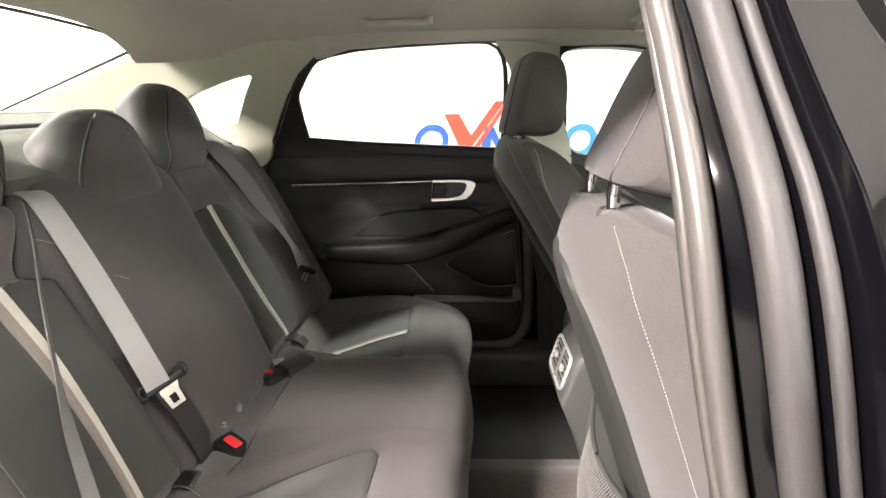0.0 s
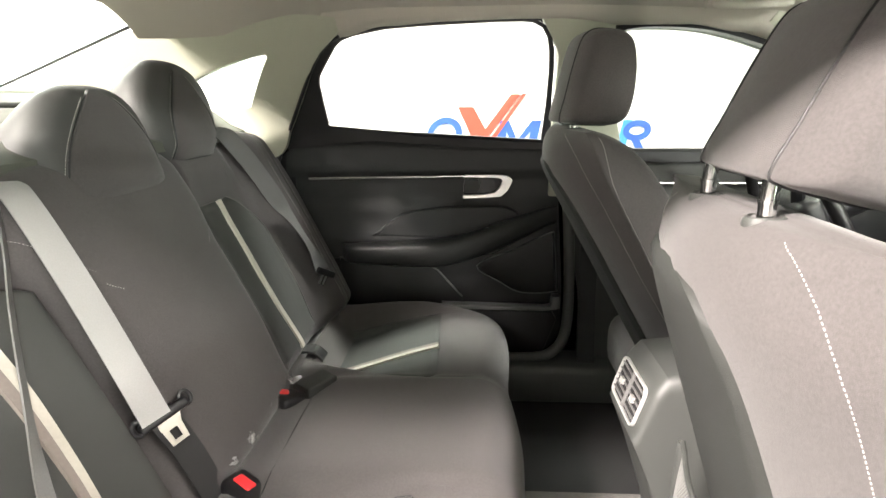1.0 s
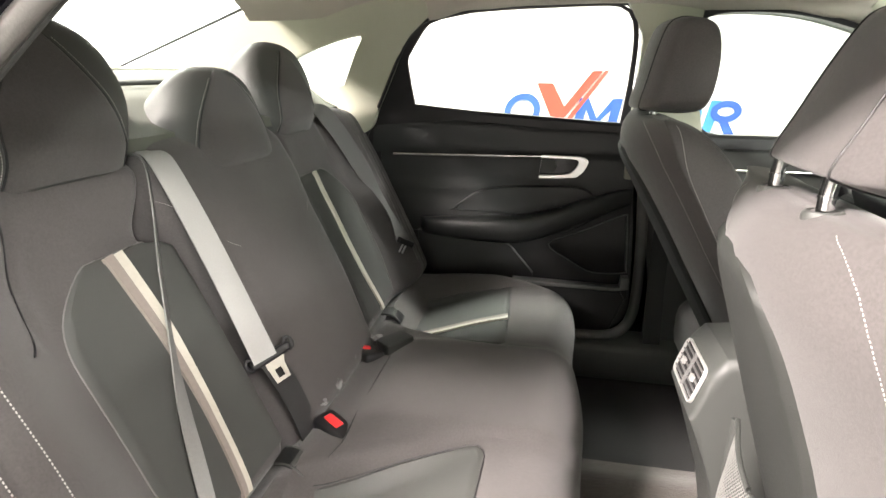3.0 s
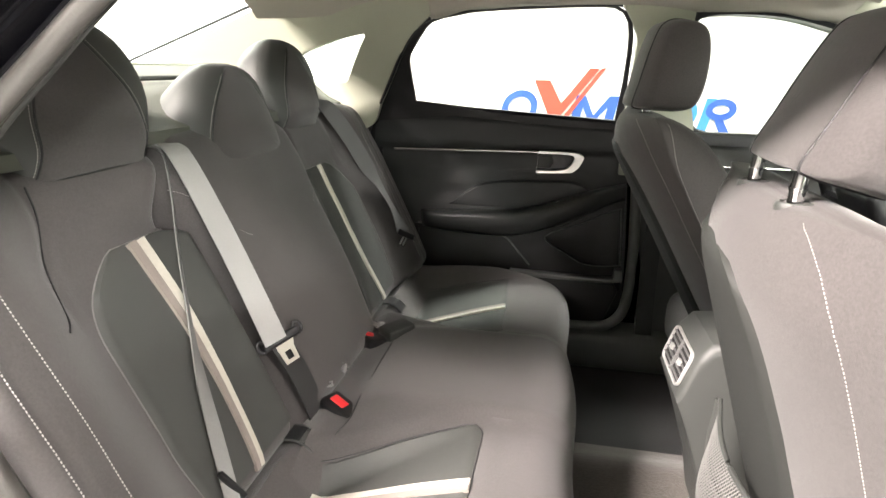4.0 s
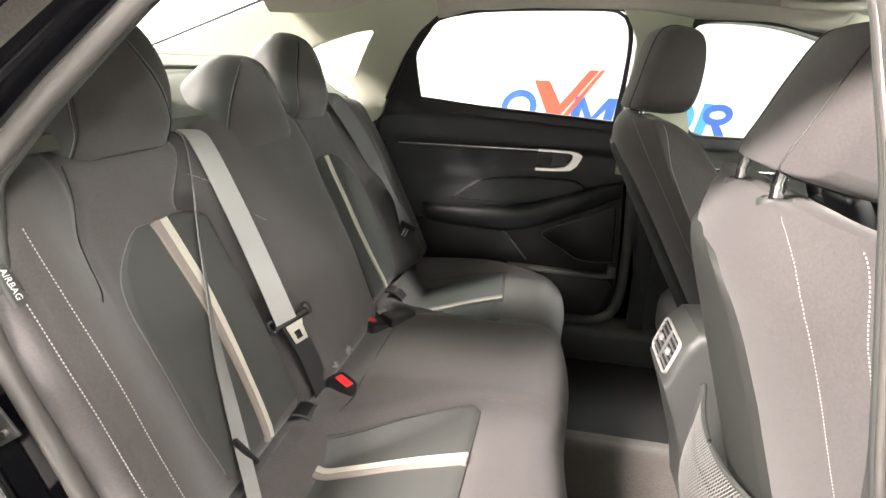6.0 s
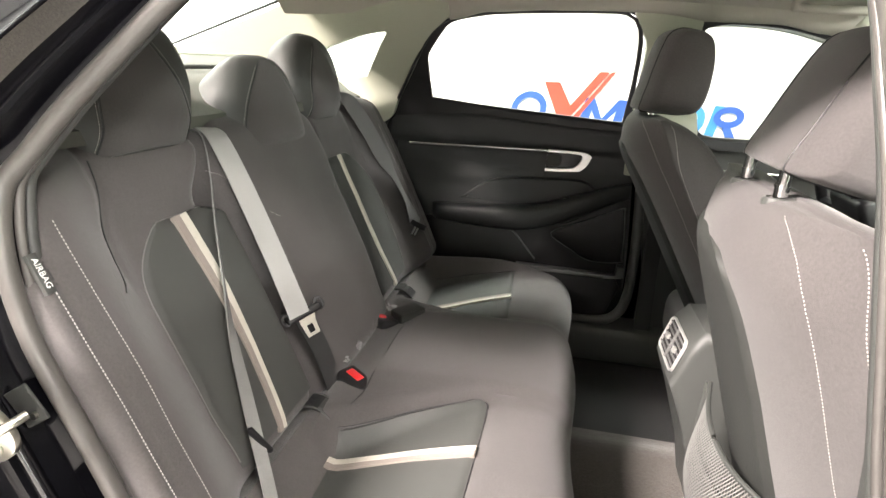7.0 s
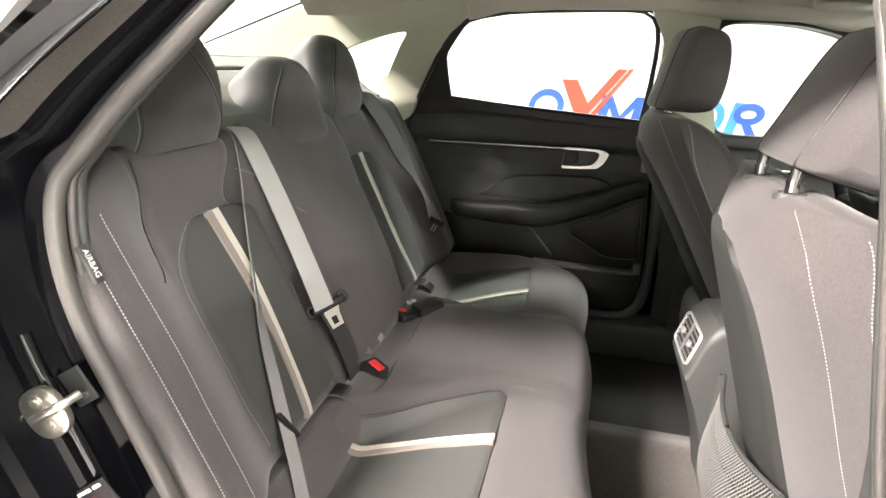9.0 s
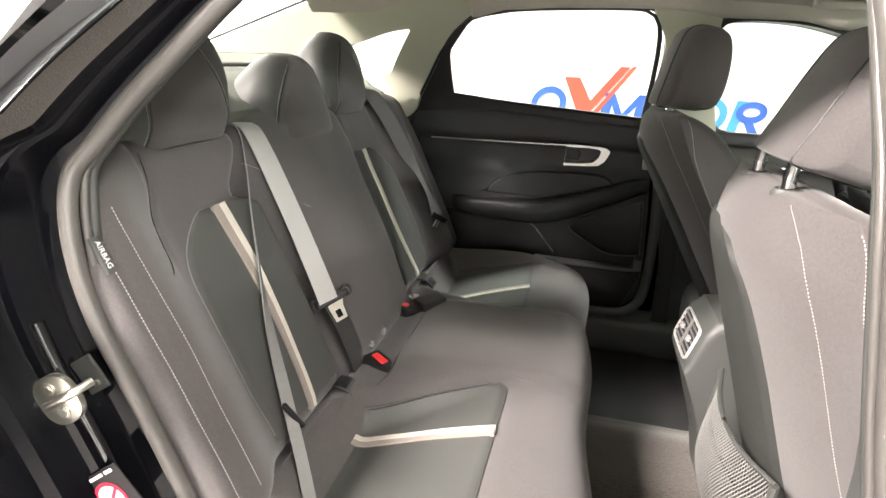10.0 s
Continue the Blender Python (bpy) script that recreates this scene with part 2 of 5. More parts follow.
def shell(fn, us, vs, thick, normal):
    """A sheet of points fn(u, v) with its back set off by thick along normal."""
    front = [[Vector(fn(u, v)) for u in us] for v in vs]
    off = Vector(normal) * thick
    bm = bmesh.new()
    a = [[bm.verts.new(p) for p in row] for row in front]
    b = [[bm.verts.new(p - off) for p in row] for row in front]
    nv, nu = len(vs), len(us)
    for j in range(nv - 1):
        for i in range(nu - 1):
            bm.faces.new((a[j][i], a[j][i + 1], a[j + 1][i + 1], a[j + 1][i]))
            bm.faces.new((b[j][i], b[j + 1][i], b[j + 1][i + 1], b[j][i + 1]))
    for i in range(nu - 1):
        bm.faces.new((a[0][i], b[0][i], b[0][i + 1], a[0][i + 1]))
        bm.faces.new((a[-1][i], a[-1][i + 1], b[-1][i + 1], b[-1][i]))
    for j in range(nv - 1):
        bm.faces.new((a[j][0], a[j + 1][0], b[j + 1][0], b[j][0]))
        bm.faces.new((a[j][-1], b[j][-1], b[j + 1][-1], a[j + 1][-1]))
    return bm


def span(a, b, n):
    return [a + (b - a) * i / n for i in range(n + 1)]


def ease(a, b, x):
    t = min(max((x - a) / (b - a), 0), 1)
    return t * t * (3 - 2 * t)


def stitches(points, step=0.0044, length=0.0024, width=0.0005, up=(0, 0, 1)):
    """A row of thread stitches along a line."""
    bm = bmesh.new()
    pts = [Vector(p) for p in points]
    run = [0.0]
    for p, q in zip(pts, pts[1:]):
        run.append(run[-1] + (q - p).length)

    def at(r):
        lo, hi = 0, len(run) - 1
        while hi - lo > 1:
            mid = (lo + hi) // 2
            lo, hi = (mid, hi) if run[mid] <= r else (lo, mid)
        return pts[lo].lerp(pts[hi], (r - run[lo]) / max(run[hi] - run[lo], 1e-9))
    r = 0.0
    while r + length < run[-1]:
        a, b = at(r), at(r + length)
        d = (b - a).normalized()
        side = d.cross(Vector(up)).normalized() * width
        top = side.cross(d).normalized() * width * 0.7
        vs = [bm.verts.new(c) for c in (a + side, a + top, a - side, b + side, b + top, b - side)]
        for f in ((0, 1, 4, 3), (1, 2, 5, 4), (0, 2, 1), (3, 4, 5), (0, 3, 5, 2)):
            bm.faces.new([vs[i] for i in f])
        r += step
    return bm


# ---- showroom ----
fix("floor", box(-9, 9, -14, 6.0, -0.1, 0.0), TILE, "pale polished showroom floor under the car", "floor")
fix("wall_north", box(-9, 9, 6.0, 6.2, 0, 4.2), WHITEPAINT, "plain white showroom wall with a coloured sign", "wall")
# unseen closing walls, toned down to shape reflections and fill
fix("wall_south", box(-9, 9, -14.2, -14.0, 0, 4.2), DIMPAINT, "plain grey showroom wall", "wall")
fix("wall_east", box(9, 9.2, -14.2, 6.2, 0, 4.2), DIMPAINT, "plain grey showroom wall ahead of the car", "wall")
fix("wall_west", box(-9.2, -9, 0.6, 6.2, 0, 4.2), WHITEPAINT, "plain white showroom wall behind the car", "wall")
# added dark half of the rear wall, mirrored in the black body
fix("wall_west_dark", box(-9.2, -9, -14.2, 0.6, 0, 4.2), DARKWALL, "unseen wall part behind the car, darkened for the paint's reflections", "wall")
fix("ceiling", box(-9.2, 9.2, -14.2, 6.2, 4.0, 4.1), WHITEPAINT, "white showroom ceiling", "ceiling")
# a glowing panel for each added lamp; no such fixtures are known
for lx, ly, lsx, lsy, lp, tint in LAMPS:
    lampthing = thing("unseen_panel", "unseen ceiling light panel, added to light the car and room", "light", "ceiling lights", (lx, ly, 3.97))
    part("diffuser", box(-lsx / 2, lsx / 2, -lsy / 2, lsy / 2, -0.02, 0.0, 0.005), PANELLIGHT, lampthing)
    rim = [[(sx * (lsx / 2 + o), sy * (lsy / 2 + o), z) for sx, sy in ((-1, -1), (1, -1), (1, 1), (-1, 1))] for o, z in ((0.002, -0.03), (0.04, -0.03), (0.04, 0.03), (0.002, 0.03))]
    part("frame", loft(rim, True, False, True), WHITEPAINT, lampthing)


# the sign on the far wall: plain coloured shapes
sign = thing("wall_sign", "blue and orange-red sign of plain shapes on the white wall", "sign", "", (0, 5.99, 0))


def ring_shape(cx, cz, rx, rz, w, slant=0.12, n=28):
    outer, inner = [], []
    for i in range(n):
        a = 2 * math.pi * i / n
        for ring, ox, oz in ((outer, rx, rz), (inner, rx - w, rz - w)):
            z = oz * math.sin(a)
            ring.append((cx + ox * math.cos(a) + z * slant, cz + z))
    return frame_plate(outer, inner, -0.028, -0.003)


part("ring", ring_shape(0.03, 0.70, 0.21, 0.205, 0.075), BLUE, sign)
part("ring", ring_shape(1.42, 0.68, 0.20, 0.20, 0.075), BLUE, sign)
part("ring", ring_shape(1.83, 0.68, 0.20, 0.20, 0.075), SKYBLUE, sign)
part("check_stroke", plate([(0.19, 1.02), (0.37, 1.02), (0.55, 0.70), (0.47, 0.52), (0.42, 0.52)], -0.02, 0.0, 0), ORANGE, sign)
part("check_stroke", plate([(0.53, 0.64), (0.92, 1.16), (0.81, 1.16), (0.49, 0.73)], -0.025, -0.001, 0), ORANGE, sign)
part("check_stroke", plate([(0.535, 0.60), (0.94, 1.16), (0.99, 1.17), (0.54, 0.52)], -0.025, -0.001, 0), ORANGE, sign)
for sx0, mat0 in ((0.66, BLUE), (1.04, BLUE)):
    part("bar", plate([(sx0 - 0.04, 0.48), (sx0 + 0.06, 0.48), (sx0 + 0.13, 0.86), (sx0 + 0.03, 0.86)], -0.02, 0.0, 0), mat0, sign)
part("bar", plate([(0.71, 0.86), (0.79, 0.86), (0.90, 0.62), (0.86, 0.52)], -0.018, -0.002, 0), BLUE, sign)
part("bar", plate([(1.16, 0.86), (1.06, 0.86), (0.88, 0.62), (0.86, 0.52)], -0.016, -0.003, 0), BLUE, sign)
part("bar", plate([(2.04, 0.46), (2.14, 0.46), (2.22, 0.86), (2.12, 0.86)], -0.02, 0.0, 0), SKYBLUE, sign)
part("bar", ring_shape(2.28, 0.74, 0.16, 0.12, 0.07), BLUE, sign)
part("bar", plate([(2.22, 0.64), (2.31, 0.64), (2.42, 0.46), (2.31, 0.46)], -0.02, 0.0, 0), BLUE, sign)

# ---- rear bench ----
# Frame of the rear backrest: hinge line at (-0.03, 0.57), leaning back.
BO, BU, BN = Vector((-0.03, 0, 0.57)), Vector((-0.431, 0, 0.903)), Vector((0.903, 0, 0.431))


def back_point(y, v, h):
    return BO + BU * v + BN * h + Vector((0, y, 0))


def edge_round(d, r):
    """Drop of a rounded edge, d inside the edge, with radius r."""
    return 0.0 if d >= r else r - math.sqrt(max(r * r - (r - d) ** 2, 0))


def outer_top(w):
    return 0.525 - 0.015 * ease(0.56, 0.70, w) - 0.02 * ease(0.30, 0.215, w)


def inner_edge(v, side=-1):
    """Inboard limit of an outer backrest: it steps in beside the headrest on the near seat."""
    return 0.217 + ((0.052 * ease(0.350, 0.378, v) - 0.054 * ease(0.385, 0.49, v)) if side < 0 else 0.0)


def outer_edge(v, side=-1):
    """Outboard limit of an outer backrest: drawn in above the belt line."""
    return 0.662 - (0.035 * ease(0.34, 0.42, v) + 0.035 * ease(0.45, 0.53, v) if side < 0 else -0.025)


def outer_h(w, v, side=-1):
    """Height of an outer backrest: dished middle, raised side bolster, rolled edges."""
    h = 0.004 * math.sin(math.pi * min(max(v / 0.4, 0), 1)) + 0.060 * ease(0.455, 0.605, w) * (1 - 0.12 * ease(0.42, 0.52, v))
    h += 0.004 * ease(0.30, 0.23, w) + 0.016 * ease(0.372, 0.44, v) * ease(0.62, 0.44, w) + 0.0022 * noise.noise(Vector((w * 11, v * 9, 3.1)))
    h -= 0.004 * math.exp(-((w - 0.500 + 0.030 * ease(0.34, 0.46, v)) / 0.009) ** 2) * ease(0.28, 0.34, v)
    h -= 0.0035 * math.exp(-((w - 0.631) / 0.004) ** 2)
    h -= edge_round(v + 0.048, 0.040)
    h -= edge_round(max(w - inner_edge(v, side), 0.0), 0.030) + edge_round(max(outer_edge(v, side) - w, 0.0), 0.022) + edge_round(outer_top(w) - v, 0.055)
    return h


def insert_edge(v):
    """Outer limit of the leatherette insert."""
    return 0.480 - 0.088 * max((v - 0.25) / 0.123, 0) ** 2.4 - 0.012 * ease(0.10, 0.0, v)


def outer_backrest(side):
    """One outer place of the rear backrest with its headrest; side -1 or 1."""
    s = side
    def skin(a, k):
        w = 0.217 + 0.445 * a
        v = -0.048 + k * (outer_top(w) + 0.048)
        w = inner_edge(v, s) + (outer_edge(v, s) - inner_edge(v, s)) * a
        return back_point(s * w, v, outer_h(w, v, s))
    back = part("outer_backrest", shell(skin, span(0, 1, 80), span(0, 1, 64), 0.09, BN), CLOTH, bench, "charcoal cloth backrest")
    # insert, 4 mm proud
    def ins(a, v):
        w0 = inner_edge(v, s) + 0.010
        w = w0 + a * (insert_edge(v) - w0)
        e = min(a, 1 - a) * 0.24
        e2 = min(e, 0.372 - v)
        return back_point(s * w, v, outer_h(w, v, s) + 0.0065 - edge_round(e2, 0.006))
    part("insert", shell(ins, span(0, 1, 30), span(-0.012, 0.372, 34), 0.006, BN), HIDE, back, "smooth dark grey leatherette insert")
    # two-tone piping, wider towards its top
    for side_k, mat in ((-1, CREAM), (1, TAUPE if s < 0 else CREAM)):
        pts, wds = [], []
        for v in span(-0.022, 0.371, 24):
            mid = (0.336 if s < 0 else 0.325) + 0.012 * ((v - 0.2) / 0.18) ** 2
            half = 0.0055 + 0.0032 * ease(0.05, 0.36, v) if s < 0 else 0.0042
            pts.append(back_point(s * mid - s * side_k * s * half, v, outer_h(mid, v, s) + 0.008))
            wds.append(half * 1.96)
        part("piping", ribbon(pts, (0, 1, 0), wds, 0.006), mat, back)
    for wl in (0.597, 0.640):
        pts = [back_point(s * wl, v, outer_h(wl, v, s) + 0.0007) for v in span(0.0, 0.415, 90)]
        part("stitching", stitches(pts, 0.0046, 0.0027, 0.0009, up=BN), THREAD, back)
    groove = [back_point(s * 0.631, v, outer_h(0.631, v, s) + 0.0002) for v in span(0.0, 0.40, 30)]
    part("seam", tube(groove, 0.0009, 6), PLASTIC, back)
    rim = [back_point(s * (insert_edge(v) + 0.001), v, outer_h(insert_edge(v), v, s) + 0.003) for v in span(0.0, 0.366, 30)]
    rim += [back_point(s * w, 0.3725, outer_h(w, 0.3725, s) + 0.003) for w in span(insert_edge(0.372) - 0.004, inner_edge(0.372, s) + 0.008, 14)]
    part("seam", tube(rim, 0.0011, 6), SEAM, back, "fine seam round the insert")
    # fold in the cloth beside the headrest
    pts = [back_point(s * w, v, outer_h(w, v, s) + 0.0005) for w, v in ((0.462, 0.478), (0.470, 0.44), (0.490, 0.388), (0.505, 0.345), (0.518, 0.315), (0.532, 0.303))]
    if s < 0:
        part("seam", tube(smooth_path(pts, 5), 0.0014, 6), PLASTIC, back)
    return back


def headrest(cy, half, v0, v1, waist=0.70, hem=0.045, fall=0.0, heel=-0.070, bend=1.0):
    """A fixed rear headrest: a domed leatherette wedge with an arched cloth panel as its front."""
    def wide_at(k):
        return half * (waist + (1 - waist) * ease(-0.02, 0.50, k)) * max(1 - max((k - 0.40) / 0.60, 0) ** 2.7, 0.0004) ** 0.5

    def at(a, k, grow=0.0):
        v = v0 + (v1 - v0) * k
        wide = wide_at(k) + grow
        tuck = 0.030 * (1 - ease(-0.04, 0.20, k)) ** 1.5
        crown = max(1 - max((k - 0.66) / 0.34, 0) ** 2.4, 0.0004) ** 0.5
        front = hem + 0.034 * k - tuck
        rear = heel + 0.040 * k
        mid = rear + (front - rear) * 0.52
        deep = (front - mid if math.sin(a) > 0 else mid - rear) * crown + grow
        c, sn = math.cos(a), math.sin(a)
        h = mid + deep * math.copysign(abs(sn) ** 0.72, sn)
        return back_point(cy + wide * math.copysign(abs(c) ** 0.66, c), v + grow * 0.5 + fall * (h - 0.05) * k, h)
    ks = [0, 0.04, 0.08, 0.12, 0.16, 0.22, 0.3, 0.4, 0.5, 0.58, 0.66, 0.73, 0.79, 0.84, 0.88, 0.915, 0.945, 0.97, 0.988, 1.0]
    ob = part("headrest", loft([[at(2 * math.pi * i / 72, k) for i in range(72)] for k in ks]), HIDE, bench, "rounded grey leatherette headrest with a charcoal cloth front", 60)

    def swing(k):
        """Half angle of the cloth arch: as wide as the dome below, closing to a round point above."""
        across = min(0.93 * half, 0.90 * wide_at(k)) * max(1 - (max(k, 0) / 0.85) ** bend, 0.0) ** 0.78
        return math.pi / 2 - math.acos(min(across / max(wide_at(k), 1e-4), 0.97) ** (1 / 0.66))

    def front(b, k):
        a = math.pi / 2 + b * swing(k)
        return at(a, k, 0.0032 * (1 - abs(b) ** 8))
    fk = span(0.0, 0.68, 24) + [0.71, 0.74, 0.765, 0.785, 0.80, 0.812, 0.82]
    part("front_panel", shell(front, span(-1, 1, 30), fk, 0.006, BN), CLOTH, ob, "charcoal cloth front panel")
    arch = [at(math.pi / 2 + swing(k), k, 0.0008) for k in fk] + [at(math.pi / 2 - swing(k), k, 0.0008) for k in fk[::-1]]
    part("seam", tube(arch, 0.0018, 6), PLASTIC, ob)
    for sgn in (-1, 1):
        line = [at(math.pi / 2 - sgn * swing(k) * 1.03 - sgn * 0.04, k, 0.0012) for k in fk[:-4]]
        part("stitching", stitches(line, 0.0040, 0.0027, 0.0006, BN), THREAD, ob)
    return ob


bench = thing("rear_bench", "charcoal cloth rear bench with grey leatherette inserts and cream piping", "car seat")
outer_backrest(-1)
outer_backrest(1)
headrest(-0.342, 0.158, 0.476, 0.702)
headrest(0.340, 0.152, 0.472, 0.692)
headrest(0.030, 0.156, 0.408, 0.640, 0.93, 0.045, 0.30, -0.135, 1.9)


def center_half(v):
    """Half width of the middle backrest, which spreads at the shoulders."""
    return 0.204 + 0.028 * ease(0.28, 0.42, v) - 0.030 * ease(0.45, 0.53, v)


def center_h(y, v):
    half = center_half(v)
    a = abs(y) / half
    h = 0.043 - 0.012 * a * a + 0.012 * math.sin(math.pi * min(max(v / 0.45, 0), 1)) + 0.0025 * noise.noise(Vector((y * 10, v * 8, 7.7)))
    h -= edge_round(half - abs(y), 0.045) + edge_round(0.538 - v, 0.075) + edge_round(v + 0.055, 0.045)
    return h


def center_skin(a, v):
    y = a * center_half(v)
    return back_point(y, v, center_h(y, v))


center_back = part("center_backrest", shell(center_skin, span(-1, 1, 44), span(-0.055, 0.538, 60), 0.11, BN), CLOTH, bench, "padded charcoal cloth middle backrest")
for sg in (-1, 1):
    for run, mat in ((((0.228, 0.425), (0.219, 0.410), (0.206, 0.390)), THREAD), (((0.206, 0.390), (0.196, 0.376), (0.182, 0.358), (0.162, 0.338)), SEAM), (((0.160, 0.318), (0.148, 0.308), (0.136, 0.300)), THREAD)):
        pts = [back_point(sg * y, v, center_h(y, v) + 0.0006) for y, v in run]
        part("stitching", stitches(smooth_path(pts, 5), up=BN), mat, center_back)


def cushion_in(x):
    """Inboard limit of a cushion insert."""
    d = min(max(x, 0.045), 0.318) - 0.045
    return 0.292 - 0.52 * d + 0.31 * d * d


def cushion_z(x, y):
    w = abs(y)
    lin = min(max((0.33 - x) / 0.24, 0), 1.05)
    dish = 0.070 * lin * ease(0.0, 0.065, x) * ease(cushion_in(x) - 0.035, cushion_in(x) + 0.045, w) * ease(0.62, 0.52, w)
    outer = 0.562 - dish - 0.012 * ease(0.25, 0.0, x)
    outer += 0.010 * ease(0.54, 0.60, w) + 0.016 * ease(0.200, 0.140, w) * ease(0.03, 0.12, x) - 0.045 * ease(0.02, -0.045, x) + 0.003 * noise.noise(Vector((x * 9, y * 9, 1.3)))
    z = outer - edge_round(0.478 + 0.006 * math.cos(y * 14) - x, 0.075) - edge_round(0.648 - w, 0.045)
    z -= 0.05 * ease(0.53, 0.67, w) * ease(0.25, 0.47, x)
    z -= 0.007 * math.exp(-((w - cushion_in(x) + 0.008) / 0.007) ** 2) * ease(0.02, 0.06, x) * ease(0.45, 0.35, x)
    return z


def front_x(y):
    return 0.478 + 0.006 * math.cos(y * 14) - 0.16 * ease(0.50, 0.68, abs(y)) ** 2


def cushion_point(y, k):
    # k 0..1 over the top, 1..1.6 down the front
    if k <= 1:
        x = -0.06 + (front_x(y) + 0.06) * math.sin(k * math.pi / 2) ** 0.9
        d = front_x(y) - x
        z = cushion_z(min(x, 0.40), y) - edge_round(d, 0.075)
        return (x, y, z)
    x, z0 = front_x(y), cushion_z(0.40, y) - 0.075
    return (x - 0.05 * (k - 1) / 0.6, y, z0 - (z0 - 0.29) * (k - 1) / 0.6)


ks = span(0, 0.80, 30) + span(0.81, 1.0, 16) + span(1.05, 1.6, 8)
cushion = part("seat_cushion", shell(lambda y, k: cushion_point(y, k), span(-0.648, 0.648, 110), ks, 0.02, (0.3, 0, 1)), CLOTH, bench, "wide charcoal cloth seat cushion")
for s in (-1, 1):
    def ahead(a):
        d = a * 0.36
        return 0.318 - 0.012 * a - edge_round(d, 0.035)
    def cins(a, k):
        x = 0.055 + (ahead(a) - 0.055) * k
        w = cushion_in(x) + a * (0.555 - cushion_in(x))
        e = min(a * 0.33, (1 - a) * 0.33, x - 0.055, ahead(a) - x)
        return (x, s * w, cushion_z(x, s * w) + 0.0045 - edge_round(max(e, 0), 0.006))
    part("insert", shell(cins, span(0, 1, 40), span(0, 1, 30), 0.006, (0, 0, 1)), HIDE, cushion, "smooth dark grey leatherette insert")
    ring = [cins(0.0, k) for k in span(0, 1, 16)] + [cins(a, 1.0) for a in span(0.02, 1, 30)] + [cins(1.0, k) for k in span(1, 0, 10)]
    part("seam", tube([Vector(p) + Vector((0, 0, 0.0015)) for p in ring], 0.0013, 6), PLASTIC, cushion)
    pts = [(0.078 - 0.02 * ease(0.20, 0.30, w), s * w, cushion_z(0.078, w) + 0.0004) for w in span(0.0, 0.285, 24)]
    part("seam", tube(pts, 0.0012, 6), PLASTIC, cushion)
    for dy, wd, mat in ((-0.007, 0.013, CREAM), (0.006, 0.012, TAUPE)):
        pts = [(x, s * (0.340 + dy), cushion_z(x, 0.34) + 0.006) for x in span(0.055, 0.312, 18)]
        part("piping", ribbon(pts, (0, 1, 0), wd, 0.006), mat, cushion)
    # child-seat anchor flap
    fy = -0.262 if s < 0 else 0.330
    flap = smooth_path([(-0.010, fy, 0.551), (0.008, fy, 0.552), (0.026, fy, 0.544), (0.040, fy, 0.530)], 4)
    fl = part("anchor_flap", ribbon(flap, (0, 1, 0), 0.042, 0.005), PLASTIC, cushion, "black child-seat anchor flap")
    for e in (-0.026, 0.026):
        part("flap_edge", tube([p + Vector((0.001, e * 0.80, 0.002)) for p in flap], 0.0020, 6), GREYPLASTIC, fl)
    part("flap_slot", box(-0.004, 0.004, -0.018, 0.018, -0.002, 0.002, 0.001, m=Matrix.Translation((0.020, fy, 0.5505)) @ Euler((0, 0.5, 0)).to_matrix().to_4x4()), GREYPLASTIC, fl)


# ---- belts and buckles ----
def strap(name, points, wide, width, mat, label, steps=5):
    t = thing(name, label, "seat belt", "seat belts")
    pts = smooth_path(points, steps)
    if isinstance(wide, list):
        wide = smooth_path(wide, steps)
    part("webbing", ribbon(pts, wide, width, 0.0022), mat, t)
    return t


center_belt = strap("seat_belt", [back_point(*p) for p in ((-0.186, 0.515, -0.050), (-0.190, 0.506, -0.005), (-0.196, 0.488, 0.030), (-0.207, 0.455, 0.046), (-0.212, 0.36, 0.050), (-0.220, 0.25, 0.052), (-0.228, 0.125, 0.050))],
                    [(0.15, 0.85, -0.1), (0.15, 0.85, -0.1), (0.2, 0.85, 0.0), (0.25, 0.8, 0.1), (0.35, 0.8, 0.15), (0.4, 0.8, 0.15), (0.45, 0.75, 0.2)], 0.041, WEB, "grey belt webbing hanging beside the middle backrest")
TD = Vector((0.47, -0.03, -0.88)).normalized()
TW = Vector((0.55, 0.72, 0.28))
TW = (TW - TD * TW.dot(TD)).normalized()
m_t = Matrix(((TW.x, -TD.x, TW.cross(-TD).x, -0.040), (TW.y, -TD.y, TW.cross(-TD).y, -0.208), (TW.z, -TD.z, TW.cross(-TD).z, 0.700), (0, 0, 0, 1)))
tongue = part("tongue", box(-0.036, 0.036, -0.008, 0.008, -0.007, 0.007, 0.005, 3, m=m_t), PLASTIC, center_belt, "black plastic belt tongue")
for sx in (-0.035, 0.035):
    part("tongue_eye", tube([m_t @ Vector((sx + 0.007 * math.cos(2 * math.pi * k / 14), 0.004 + 0.010 * math.sin(2 * math.pi * k / 14), 0)) for k in range(14)], 0.0035, 8, True), PLASTIC, tongue)
latch_o = ((-0.021, -0.004), (0.021, -0.004), (0.0145, -0.020), (0.0125, -0.045), (-0.0125, -0.045), (-0.0145, -0.020))
latch_i = ((-0.0058, -0.023), (0.0058, -0.023), (0.0062, -0.027), (0.0058, -0.039), (-0.0058, -0.039), (-0.0062, -0.027))
tr = [[m_t @ Vector((x, y, h)) for x, y in pr] for pr, h in ((latch_o, 0.0012), (latch_o, -0.0012), (latch_i, -0.0012), (latch_i, 0.0012))]
part("metal_tongue", loft(tr, True, False, True), ZINC, tongue, "bright metal latch plate with a slot")
